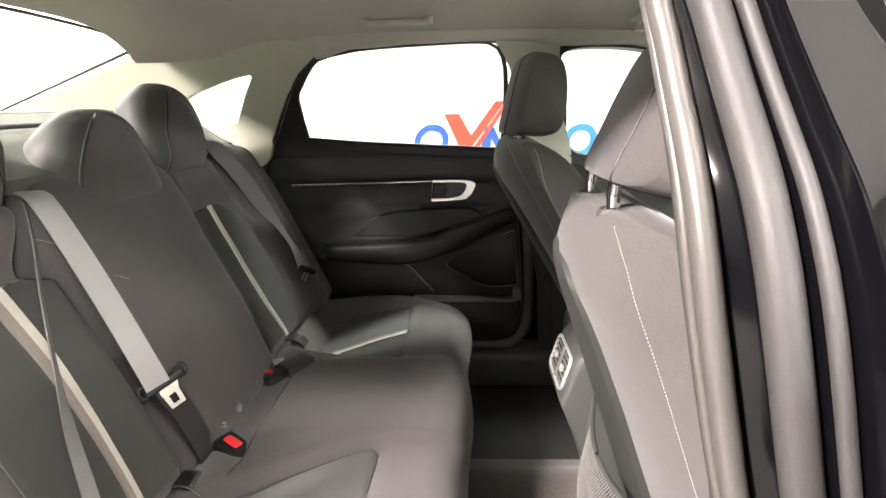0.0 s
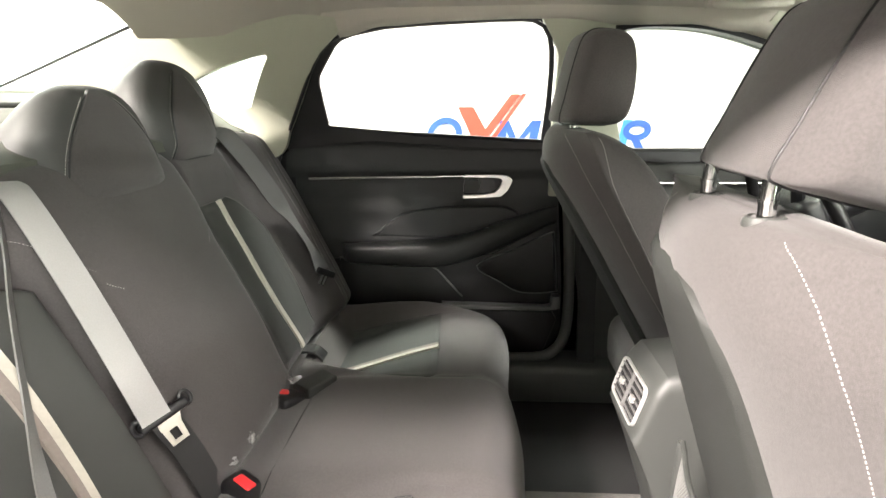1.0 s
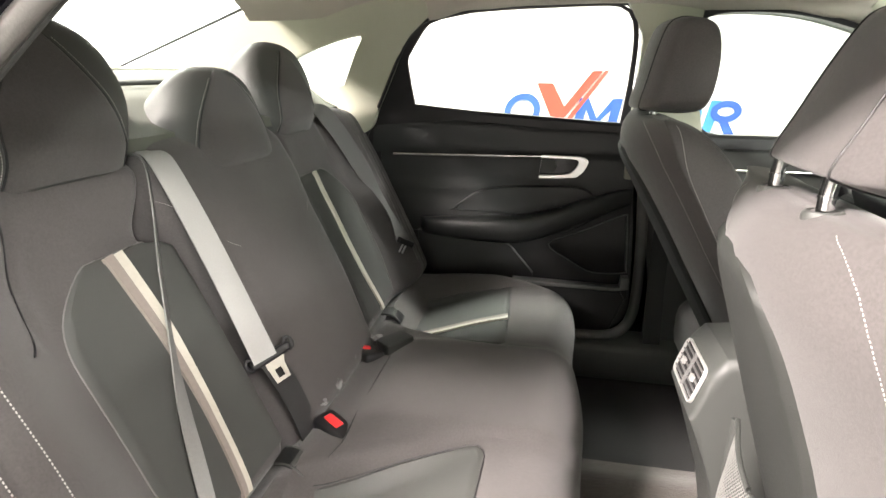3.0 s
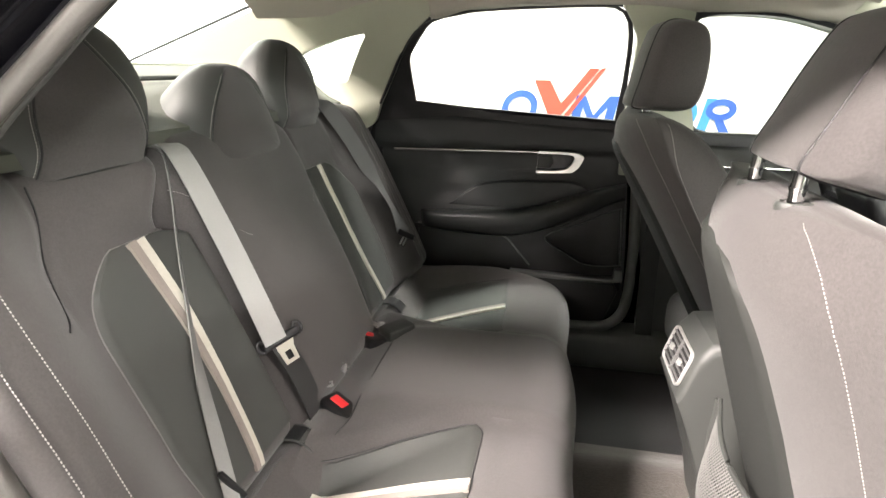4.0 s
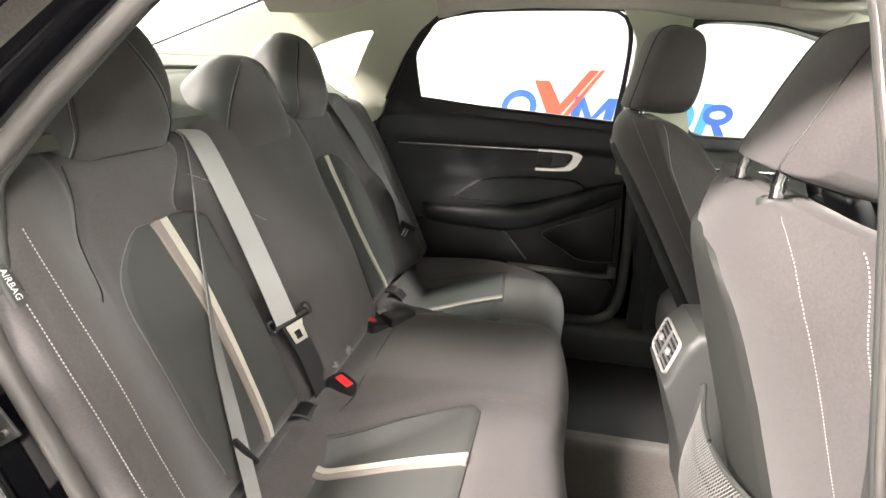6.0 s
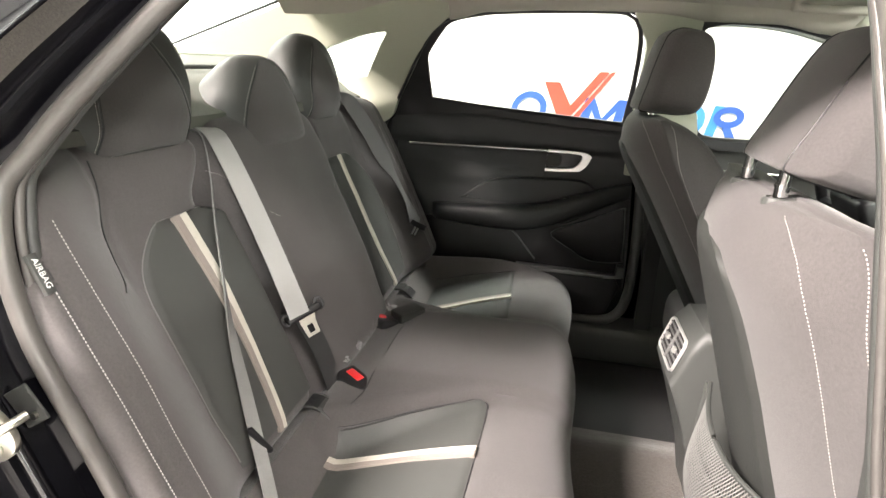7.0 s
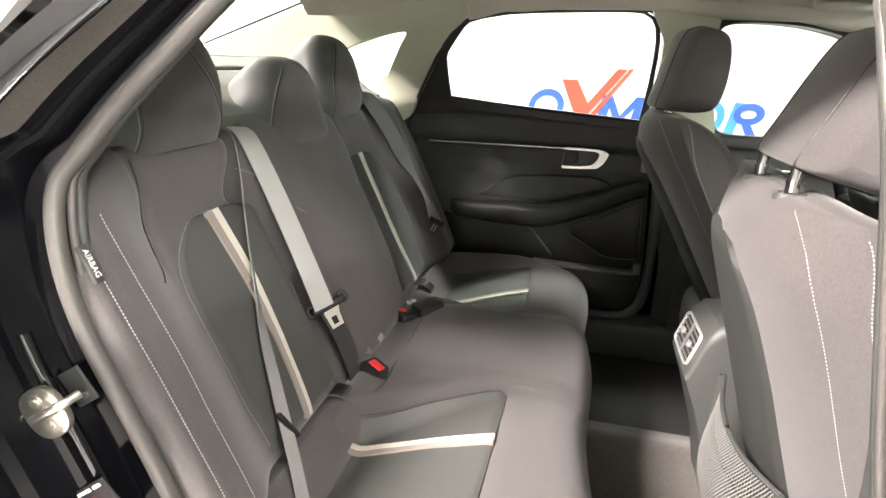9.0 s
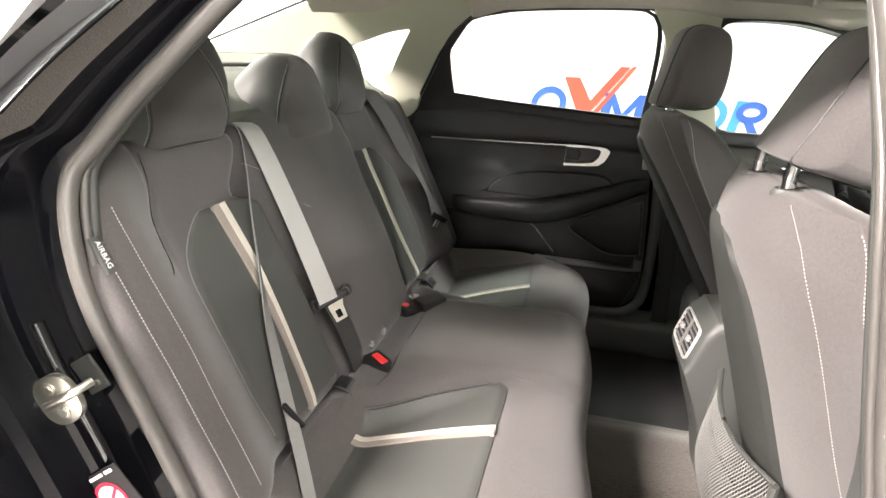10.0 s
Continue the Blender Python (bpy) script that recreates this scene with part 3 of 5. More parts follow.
part("lower_webbing", ribbon(smooth_path([(-0.048, -0.206, 0.70), (-0.018, -0.196, 0.635), (0.004, -0.185, 0.56), (0.006, -0.18, 0.53)], 5), (0.1, 0.9, 0.1), 0.05, 0.0022), WEBDARK, center_belt)

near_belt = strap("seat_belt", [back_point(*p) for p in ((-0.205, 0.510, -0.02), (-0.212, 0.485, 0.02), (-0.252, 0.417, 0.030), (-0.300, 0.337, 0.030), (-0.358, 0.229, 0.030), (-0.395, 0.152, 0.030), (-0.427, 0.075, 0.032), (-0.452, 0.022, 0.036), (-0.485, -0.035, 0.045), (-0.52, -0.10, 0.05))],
                  [(-0.5, 0.8, -0.3), (-0.5, 0.8, -0.3), (-0.5, 0.8, -0.3), (-0.45, 0.8, -0.25), (-0.35, 0.8, -0.2), (0.0, 0.8, 0.0), (0.3, 0.7, 0.1), (0.4, 0.7, 0.1), (0.4, 0.8, 0.1), (0.5, 0.7, 0.2)], 0.020, WEBDIM, "grey belt webbing seen edge-on across the backrest")
part("tongue", box(-0.026, 0.026, -0.004, 0.004, -0.005, 0.005, 0.003, m=Matrix.Translation(back_point(-0.452, 0.018, 0.040)) @ Euler((0.2, 0.9, 0.25)).to_matrix().to_4x4()), PLASTIC, near_belt, "black plastic belt tongue")
# far strap: its shade is put into the webbing colour
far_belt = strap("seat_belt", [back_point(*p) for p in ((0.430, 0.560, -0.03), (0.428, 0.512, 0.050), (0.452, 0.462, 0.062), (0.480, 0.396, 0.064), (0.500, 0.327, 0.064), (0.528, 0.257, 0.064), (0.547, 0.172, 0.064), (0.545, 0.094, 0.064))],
                 [(0.2, 1, 0.1), (0.45, 0.8, 0.2), (0.55, 0.7, 0.25), (0.60, 0.65, 0.3), (0.60, 0.65, 0.3), (0.1, 0.95, 0.0), (0.0, 0.95, -0.1), (0.5, 0.75, 0.2)], 0.044, WEBSHADE, "grey belt webbing twisted over the far backrest, shade in its colour")
m_f = Matrix.Translation(back_point(0.546, 0.084, 0.068)) @ Euler((0.1, 0.5, 0.9)).to_matrix().to_4x4()
tg = part("tongue", box(-0.030, 0.030, -0.006, 0.006, -0.009, 0.009, 0.004, m=m_f), PLASTIC, far_belt, "black plastic belt tongue")
for sx in (-0.006, 0.006):
    part("metal_tongue", box(sx - 0.0028, sx + 0.0028, -0.0015, 0.0015, -0.034, -0.009, 0.001, m=m_f), SATIN, tg, "bright metal latch plate")


def buckle(at, yaw, pitch, label, red=True):
    t = thing("belt_buckle", label, "buckle", "belt buckles", at)
    t.rotation_euler = (0, radians(pitch), radians(yaw))
    part("housing", box(-0.036, 0.054, -0.023, 0.023, -0.018, 0.012, 0.010, 3), PLASTIC, t)
    if red:
        part("release_button", box(-0.022, 0.014, -0.0095, 0.0095, 0.007, 0.0145, 0.004, 3), RED, t, "bright red release button")
    return t


buckle((0.047, -0.168, 0.549), -28, 12, "black belt buckle with a red button on the cushion")
buckle((0.014, 0.096, 0.556), 20, 14, "black belt buckle with a red button beside a black block")
buckle((0.040, 0.100, 0.552), 48, 8, "black belt buckle lying face down on the cushion", False)

# ---- front seats ----
def front_half(dy):
    """Rear surface of a front backrest: distance ahead of its middle line, by the distance across."""
    a = abs(dy)
    return 0.022 * (a / 0.13) ** 2 if a < 0.13 else 0.022 + 0.9 * (a - 0.13) ** 1.35


def front_seat(cx, cy, cz, tilt, slope, label, net=True, drop=0.0, ahead=0.0, slim=0.0):
    """A front seat from behind: cushion, backrest with rear panel and net, posts and headrest."""
    t = thing("front_seat", label, "car seat", "front seats", (cx, cy, cz))

    def lean_x(z):
        return slope * (0.95 - z) + 0.011 * ease(0.93, 1.02, z)

    def half_width(z):
        w = 0.262 - 0.02 * ease(0.75, 0.45, z)
        top = 1.035
        if z > 0.80:
            k = min((z - 0.80) / (top - 0.80), 1)
            w = 0.262 - 0.034 * k ** 3
        return w - slim

    def roll(z):
        """How far the backrest's top has rolled in, from 1 down to 0.1."""
        return math.sqrt(max(1 - max((z - 0.895) / 0.133, 0) ** 2.5, 0.01))

    rings = []
    arc = [radians(9.2 * k) for k in range(1, 10)]
    zs = [0.40, 0.46, 0.55, 0.65, 0.75, 0.82, 0.87, 0.895] + [0.895 + 0.132 * math.sin(a) for a in arc]
    for i, z in enumerate(zs):
        w = half_width(z)
        shrink = roll(z)
        ring = []
        xf = 0.175
        for k in range(48):
            a = 2 * math.pi * k / 48
            c, s = math.cos(a), math.sin(a)
            y = w * math.copysign(abs(s) ** 0.62, s)
            xr = front_half(y * 0.258 / w)
            if c < 0:
                x = xf * 0.52 + (xr - xf * 0.52) * abs(c) ** 0.62 if xr < xf * 0.52 else xr
            else:
                bol = 0.05 * ease(0.13, 0.23, abs(y))
                x = xf * 0.52 + (xf * 0.48 + bol) * c ** 0.6
            mid = 0.085
            x = mid + (x - mid) * (0.10 + 0.90 * shrink)
            y *= 0.92 + 0.08 * shrink
            ring.append((x + lean_x(z), y, z))
        rings.append(ring)
    back = part("backrest", loft(rings), CLOTH, t, "light-worn charcoal cloth backrest", 60)

    # rear panel, proud of the cloth
    def panel(a, z):
        k = min(max((z - 0.78) / 0.185, 0), 1)
        lo = -0.112 * math.sqrt(max(1 - k ** 4.5, 0.0))
        hi = 0.165 - 0.03 * k ** 3
        lo = min(lo + 0.02 * k, hi - 0.02)
        dy = lo + (hi - lo) * a
        e = min(dy - lo, hi - dy, 0.965 - z)
        xr = 0.085 + (front_half(dy) - 0.085) * (0.10 + 0.90 * roll(z))
        return (xr + lean_x(z) - 0.004 + edge_round(max(e, 0), 0.006), dy, z)
    part("rear_panel", shell(panel, span(0, 1, 28), span(0.42, 0.965, 40), 0.014, (-1, 0, 0)), PANELGREY, back, "dark grey rear panel of the backrest")

    # map net: a mesh of threads bulging from the lower panel, with a rim
    def netp(a, k):
        dy = (a * 2 - 1) * 0.150
        ztop = 0.648 + 0.015 * abs(a * 2 - 1) ** 2
        z = 0.43 + (ztop - 0.43) * k
        bulge = (0.008 + 0.058 * math.sin(math.pi * (0.12 + 0.88 * k)) ** 1.2) * (1 - 0.35 * abs(a * 2 - 1) ** 3)
        return Vector((front_half(dy) + lean_x(z) - 0.020 - bulge, dy, z))
    if net:
        bm = bmesh.new()
        nu, nv = 52, 40
        for j in range(nv):
            for i in range(nu):
                off = 0.5 * (j % 2)
                a0 = min((i + off) / nu, 1)
                for d in (-0.5, 0.5):
                    a1 = min(max((i + off + d) / nu, 0), 1)
                    p, q = netp(a0, j / nv), netp(a1, (j + 1) / nv)
                    wv = (q - p).cross(Vector((-1, 0, 0)))
                    if wv.length < 1e-7:
                        continue
                    wv = wv.normalized() * 0.0009
                    vs = [bm.verts.new(c) for c in (p - wv, p + wv, q + wv, q - wv)]
                    bm.faces.new(vs)
        netob = part("map_net", bm, NET, back, "grey elastic map net")
        part("net_rim", tube([netp(a, 1.0) for a in span(0, 1, 24)], 0.004, 8), GREYPLASTIC, netob)
        for e in (0.0, 1.0):
            part("net_rim", tube([netp(e, k) + Vector((-0.002, 0, 0)) for k in span(0, 1, 8)], 0.006, 8), GREYPLASTIC, netob)

    # stitched seams down both rear corners
    tree = BVHTree.FromPolygons([v.co for v in back.data.vertices], [tuple(p.vertices) for p in back.data.polygons])
    for s in (-1, 1):
        pts = []
        line = smooth_path([(0, 0.216, 0.46), (0, 0.210, 0.65), (0, 0.206, 0.76), (0, 0.203, 0.87), (0, 0.195, 0.93), (0, 0.176, 0.972), (0, 0.150, 1.000), (0, 0.118, 1.018)], 30)
        for q in line:
            y, z = s * q.y, q.z
            co, no, _, _ = tree.ray_cast(Vector((-0.6, y, z)), Vector((1, 0, 0)))
            if co is not None:
                pts.append(co + (no if no.x < 0 else -no) * 0.0009)
        part("stitching", stitches(pts, 0.0042, 0.0023, 0.0006, (-0.8, s * 0.6, 0)), THREAD, back)
    for s in (-1, 1):
        pts = []
        for q in smooth_path([(0, 0.232, 0.60), (0, 0.236, 0.78), (0, 0.236, 0.88), (0, 0.232, 0.95), (0, 0.226, 0.985), (0, 0.218, 1.008), (0, 0.210, 1.018)], 30):
            co, no, _, _ = tree.ray_cast(Vector((lean_x(q.z) - 0.1, s * (q.y + 0.17), q.z)), Vector((0.76, -s * 0.65, 0)))
            if co is not None:
                pts.append(co + no * 0.0009)
        if len(pts) > 4:
            part("stitching", stitches(pts, 0.0042, 0.0023, 0.0006, (-0.6, s * 0.8, 0)), THREAD, back)
    # posts, collars and headrest
    for dy in (-0.0635, 0.0635):
        part("post", tube([(0.056, dy, 1.000), (0.056, dy, 1.04), (0.058, dy, 1.064)], 0.0078, 16, up=(0, 1, 0)), CHROME, t, "chrome headrest post")
        part("collar", loft([[(0.056 + r * 1.25 * math.cos(2 * math.pi * k / 24), dy + r * math.sin(2 * math.pi * k / 24), z) for k in range(24)] for r, z in ((0.0155, 1.015), (0.0155, 1.0225), (0.014, 1.0262), (0.0120, 1.0272), (0.0105, 1.0245), (0.009, 1.024))]), GREYPLASTIC, t)
        part("post_ring", loft([[(0.0562 + r * math.cos(2 * math.pi * k / 16), dy + r * math.sin(2 * math.pi * k / 16), z) for k in range(16)] for r, z in ((0.0075, 1.038), (0.0088, 1.0385), (0.0088, 1.0415), (0.0075, 1.042))]), CHROME, t)
    # headrest: side profile swept across, rounded at both ends
    prof = [(-0.036, 0.002), (-0.027, 0.046), (-0.017, 0.096), (-0.006, 0.140), (0.004, 0.160), (0.022, 0.170), (0.048, 0.169), (0.066, 0.160), (0.077, 0.138), (0.083, 0.098), (0.082, 0.048), (0.074, 0.010), (0.058, -0.008), (0.016, -0.009), (-0.026, -0.007)]
    prof = smooth_path([(x, 0, z) for x, z in prof], 4, True)
    cen = Vector((0.026, 0, 0.080))
    rot = Matrix.Translation((0.064 + ahead, 0, 1.072 - drop)) @ Matrix.Rotation(radians(tilt), 4, "Y")
    rings = []
    for k in span(-1, 1, 32):
        a = abs(k)
        sh = 0.78 + 0.22 * max(1 - a ** 7, 0) ** 0.5
        bow = 2.0 * (0.124 * k) ** 2
        rings.append([rot @ (Vector((cen.x + (p.x - cen.x) * sh + bow, 0, cen.z + (p.z - cen.z) * sh)) + Vector((0.0, 0.124 * k * (1.12 - 0.12 * a), 0))) for p in prof])
    hr = part("headrest", loft(rings), CLOTH, t, "padded charcoal cloth headrest on chrome posts", 60)
    for s in (-1, 1):
        kk = 25 if s > 0 else 7
        part("seam", tube([p + (p - rot @ Vector((cen.x, s * 0.078, cen.z))).normalized() * 0.0006 for p in rings[kk]], 0.0016, 6, True), PLASTIC, hr)
    # seat cushion ahead
    part("seat_cushion", box(0.22, 0.74, -0.26, 0.26, 0.36, 0.53, 0.06, 4), CLOTH, t)
    part("seat_base", box(0.26, 0.66, -0.22, 0.22, 0.24, 0.37, 0.02), PLASTIC, t)
    return t


front_seat(0.590, -0.3375, 0.0, 13, 0.33, "charcoal cloth passenger seat with grey rear panel and map net", True, 0.013, 0.0110)
front_seat(0.537, 0.345, 0.040, 1, 0.56, "charcoal cloth driver seat set further back", False, 0.029, -0.013, 0.016)

# ---- centre console ----
console = thing("center_console", "dark grey centre console with a rear air vent", "console")
prof = [(0.646, 0.598), (0.6525, 0.612), (0.674, 0.683), (0.694, 0.708), (0.76, 0.716), (1.35, 0.716), (1.35, 0.30), (0.735, 0.30), (0.715, 0.40), (0.672, 0.53)]
rings = []
for y, g in ((-0.094, 0.80), (-0.091, 0.90), (-0.085, 0.965), (-0.076, 1.0), (0.058, 1.0), (0.067, 0.965), (0.073, 0.90), (0.076, 0.80)):
    rings.append([(1.0 + (x - 1.0) * (0.92 + 0.08 * g), y, 0.5 + (z - 0.5) * (0.4 + 0.6 * g)) for x, z in prof])
cbody = part("body", loft(rings), GREYPLASTIC, console)
# vent: rounded satin frame, dark well, slats across, a divider and two thumb tabs
VA, VU = Vector((0.6505, -0.009, 0.6100)), Vector((0.292, 0, 0.9564))
VN = Vector((-0.9564, 0, 0.292))


def vent_pt(y, k, h):
    return VA + Vector((0, y, 0)) + VU * k + VN * h


def vent_bar(y0, y1, k0, k1, h0, h1):
    return loft([[vent_pt(y, k, h) for y, k in ((y0, k0), (y1, k0), (y1, k1), (y0, k1))] for h in (h0, h1)])


def vent_outline(inset, r):
    """Rounded oblong of the vent, corner by corner."""
    out = []
    for cy, ck, a0 in ((0.066 - inset - r, 0.072 - inset - r, 0), (-0.066 + inset + r, 0.072 - inset - r, 90), (-0.066 + inset + r, inset + r, 180), (0.066 - inset - r, inset + r, 270)):
        out += [(cy + r * math.cos(radians(a0 + d)), ck + r * math.sin(radians(a0 + d))) for d in (0, 22, 45, 68, 90)]
    return out


vent = part("air_vent", loft([[vent_pt(y, k, h) for y, k in vent_outline(0.003, 0.010)] for h in (-0.003, 0.0008)]), DARKCARPET, cbody, "rear air vent with satin frame")
rim = [[vent_pt(y, k, h) for y, k in vent_outline(i, r)] for i, r, h in ((0.0, 0.013, 0.0), (0.0, 0.013, 0.005), (0.0012, 0.012, 0.0062), (0.0030, 0.010, 0.005), (0.0032, 0.010, 0.0))]
part("vent_frame", loft(rim, True, False, True), VENTMETAL, vent, "thin satin metal frame")
part("vent_divider", vent_bar(-0.0020, 0.0020, 0.0035, 0.0685, 0.0, 0.0058), SLAT, vent)
for i in range(5):
    for sg in (-1, 1):
        k = 0.0120 + i * 0.0120
        part("slat", vent_bar(sg * 0.0024, sg * 0.0625, k - 0.0007, k + 0.0007, 0.001, 0.0048), SLAT, vent)
for sg in (-1, 1):
    part("thumb_tab", vent_bar(sg * 0.032 - 0.0065, sg * 0.032 + 0.0065, 0.031, 0.041, 0.003, 0.0085), VENTMETAL, vent)

# ---- floor of the cabin ----
bm = shell(lambda y, x: (x, y, 0.265 + 0.035 * ease(0.20, 0.09, abs(y))), span(-0.68, 0.70, 40), span(0.30, 1.75, 12), 0.03, (0, 0, 1))
fix("cabin_floor", bm, DARKCARPET, "black carpeted cabin floor with a low tunnel", "floor")
mat_thing = thing("floor_mat", "brown-grey carpet mat on the cabin floor", "floor mat")
part("carpet", shell(lambda y, x: (x, y, 0.275 + 0.035 * ease(0.20, 0.09, abs(y))), span(-0.58, 0.20, 30), span(0.40, 0.86, 10), 0.008, (0, 0, 1)), CARPET, mat_thing)

# ---- far side: rear door ----
def lean_y(z, base=0.70):
    """Inner face of the far glass: upright below the belt, leaning in above."""
    return base - 0.42 * max(z - 1.03, 0)


def glass_y(x, z):
    return lean_y(z, 0.712)


WIN_IN = [(-0.007, 1.0550), (-0.013, 1.1130), (-0.016, 1.1680), (-0.012, 1.1850), (0.015, 1.2230), (0.040, 1.2550), (0.058, 1.2690), (0.090, 1.2790), (0.170, 1.2930), (0.250, 1.2985), (0.340, 1.3020), (0.430, 1.3050), (0.508, 1.3060), (0.535, 1.3030),
          (0.558, 1.2910), (0.572, 1.2690), (0.579, 1.2380), (0.582, 1.1930), (0.582, 1.1230), (0.575, 1.0130), (0.420, 1.0205), (0.270, 1.0290), (0.110, 1.0435)]
WIN_OUT = [(-0.175, 0.9880), (-0.118, 1.0530), (-0.060, 1.1530), (-0.038, 1.1830), (-0.005, 1.2310), (0.028, 1.2650), (0.050, 1.2750), (0.090, 1.2840), (0.170, 1.2980), (0.250, 1.3030), (0.340, 1.3070), (0.430, 1.3090), (0.510, 1.3100), (0.540, 1.3070),
           (0.566, 1.2940), (0.582, 1.2700), (0.590, 1.2380), (0.593, 1.1930), (0.594, 1.1230), (0.595, 0.9880), (0.420, 0.9930), (0.270, 1.0030), (0.110, 1.0130)]
far_door = tagged(new("door_1"), "closed black rear door with chrome strip and armrest", "door", "", "structure")
wf = part("window_frame", frame_plate(WIN_OUT, WIN_IN, lambda x, z: lean_y(z, 0.690), lambda x, z: lean_y(z, 0.706)), PLASTIC, far_door)
bm = bmesh.new()
bm.faces.new([bm.verts.new((x, glass_y(x, z), z)) for x, z in WIN_IN])
pane = part("pane", bm, GLASS, far_door)
pane.visible_shadow = False
part("pane_seal", tube([(x, lean_y(z, 0.692), z) for x, z in WIN_IN], 0.0022, 8, True), RUBBER, wf)

grown = [(x + 0.09 * (x - 0.28) / 0.30 * (0.6 if x > 0.28 else 1.0), z + (0.06 if z > 1.15 else -0.02)) for x, z in WIN_IN]
hole = [(0.282 + (x - 0.282) * 1.08, 1.165 + (z - 1.165) * 1.05) for x, z in WIN_IN]
part("outer_frame", frame_plate(grown, hole, lambda x, z: lean_y(z, 0.738), lambda x, z: lean_y(z, 0.755)), PLASTIC, far_door)

# door card, a sheet with relief
def card_y(x, z):
    y = 0.712 - 0.03 * ease(0.985, 1.03, z) + 0.012 * ease(0.93, 0.90, z) * ease(0.80, 0.86, z)
    y -= 0.012 * ease(0.80, 0.72, z)
    return y


def card_edge(z):
    """Rear and front limits of the card at a height."""
    rear = -0.14 - 0.01 * ease(1.0, 0.9, z)
    front = 0.632 + 0.02 * ease(0.9, 0.5, z)
    cut = 0.0 if z > 0.47 else 0.09 - math.sqrt(max(0.0081 - (0.47 - z) ** 2, 0))
    return rear, front - cut


def card(a, z):
    r, f = card_edge(z)
    x = r + (f - r) * a
    zz = z + (0.025 - 0.036 * (x + 0.01) / 0.6) * ease(0.90, 1.03, z)
    return (x, card_y(x, z), zz)


cardob = part("door_card", shell(card, span(0, 1, 50), span(0.385, 1.025, 60), 0.03, (0, -1, 0)), LITDOORSKIN, far_door, "dark vinyl door card")
strip = [(x, 0.7085, 0.906 + 0.0155 * (x + 0.078)) for x in span(-0.082, 0.368, 20)]
part("chrome_strip", tube(strip, 0.0042, 10, flat=0.8), CHROME, cardob, "thin bright chrome strip")
# handle: dark bowl and a bright bezel
BZ_O = [(0.366, 0.917), (0.42, 0.917), (0.470, 0.916), (0.489, 0.912), (0.500, 0.903), (0.495, 0.889), (0.486, 0.872), (0.468, 0.857), (0.42, 0.853), (0.361, 0.851)]
BZ_I = [(0.366, 0.911), (0.42, 0.911), (0.456, 0.910), (0.468, 0.907), (0.473, 0.900), (0.470, 0.890), (0.464, 0.879), (0.450, 0.866), (0.42, 0.861), (0.362, 0.859)]
hb = part("handle_bezel", frame_plate(BZ_O, BZ_I, 0.696, 0.722), SATIN, cardob, "satin metal handle bezel")
part("door_handle", plate([(0.368, 0.903), (0.404, 0.904), (0.412, 0.884), (0.402, 0.866), (0.366, 0.866)], 0.704, 0.716, 0.003), GREYPLASTIC, hb)
part("handle_bowl", plate(BZ_I, 0.7145, 0.7165, 0), PAINT, hb)
part("card_joint", tube([(0.366, 0.7105, 0.922), (0.366, 0.7125, 0.88), (0.362, 0.7105, 0.835)], 0.0018, 6), PLASTIC, cardob)
# raised pad above the armrest
pad = smooth_path([(0.098, 0, 0.738), (0.142, 0, 0.776), (0.192, 0, 0.806), (0.27, 0, 0.820), (0.388, 0, 0.827), (0.484, 0, 0.825), (0.528, 0, 0.792), (0.53, 0, 0.74), (0.30, 0, 0.735), (0.12, 0, 0.738)], 3, True)
part("pad_joint", tube([Vector((p.x, 0.7105, p.z)) for p in pad], 0.0022, 6, True), PLASTIC, cardob)
part("armrest_pad", plate([(p.x, p.z) for p in pad], 0.700, 0.715, 0.006, 3), LITDOORSKIN, cardob)
# armrest: swept section
rings = []
for i in range(25):
    k = i / 24
    x = 0.005 + 0.62 * k
    zc = 0.692 + 0.125 * ease(0.42, 1.12, k) + 0.006 * math.sin(math.pi * k)
    hgt = 0.025 + 0.014 * math.sin(math.pi * k)
    dep = 0.075 * math.sin(math.pi * (0.10 + 0.82 * k)) ** 0.5 * (1 - 0.35 * ease(0.8, 1.0, k)) * ease(-0.02, 0.06, k)
    ring = []
    for j in range(16):
        a = 2 * math.pi * j / 16
        c, s = math.cos(a), math.sin(a)
        ring.append((x, 0.705 - dep / 2 - dep / 2 * math.copysign(abs(c) ** 0.6, c), zc + hgt * math.copysign(abs(s) ** 0.6, s)))
    rings.append(ring)
arm = part("armrest", loft(rings), ARMSKIN, cardob, "curved dark vinyl armrest", 60)
sw = part("window_switch", box(-0.035, 0.035, -0.012, 0.012, -0.003, 0.004, 0.002, m=Matrix.Translation((0.445, 0.662, 0.768)) @ Euler((0.35, -0.22, 0)).to_matrix().to_4x4()), PLASTIC, arm)
part("switch_key", box(-0.016, -0.004, -0.008, 0.008, 0.003, 0.008, 0.002, m=Matrix.Translation((0.445, 0.662, 0.768)) @ Euler((0.35, -0.22, 0)).to_matrix().to_4x4()), SATIN, sw, "bright switch key")
# added dark plate: covers the lightened card below the armrest
part("lower_dark_plate", plate([(-0.10, 0.675), (0.30, 0.665), (0.45, 0.69), (0.63, 0.79), (0.645, 0.50), (0.60, 0.40), (-0.05, 0.40)], 0.6935, 0.7010, 0.002), PLASTIC, cardob, "dark plate added over the lower door card")
# lower panels: rear flap panel, speaker panel, pocket lip
part("lower_panel", plate([(0.00, 0.674), (0.10, 0.664), (0.262, 0.651), (0.284, 0.642), (0.36, 0.555), (0.37, 0.47), (0.0, 0.47)], 0.690, 0.702, 0.004), PLASTIC, cardob)
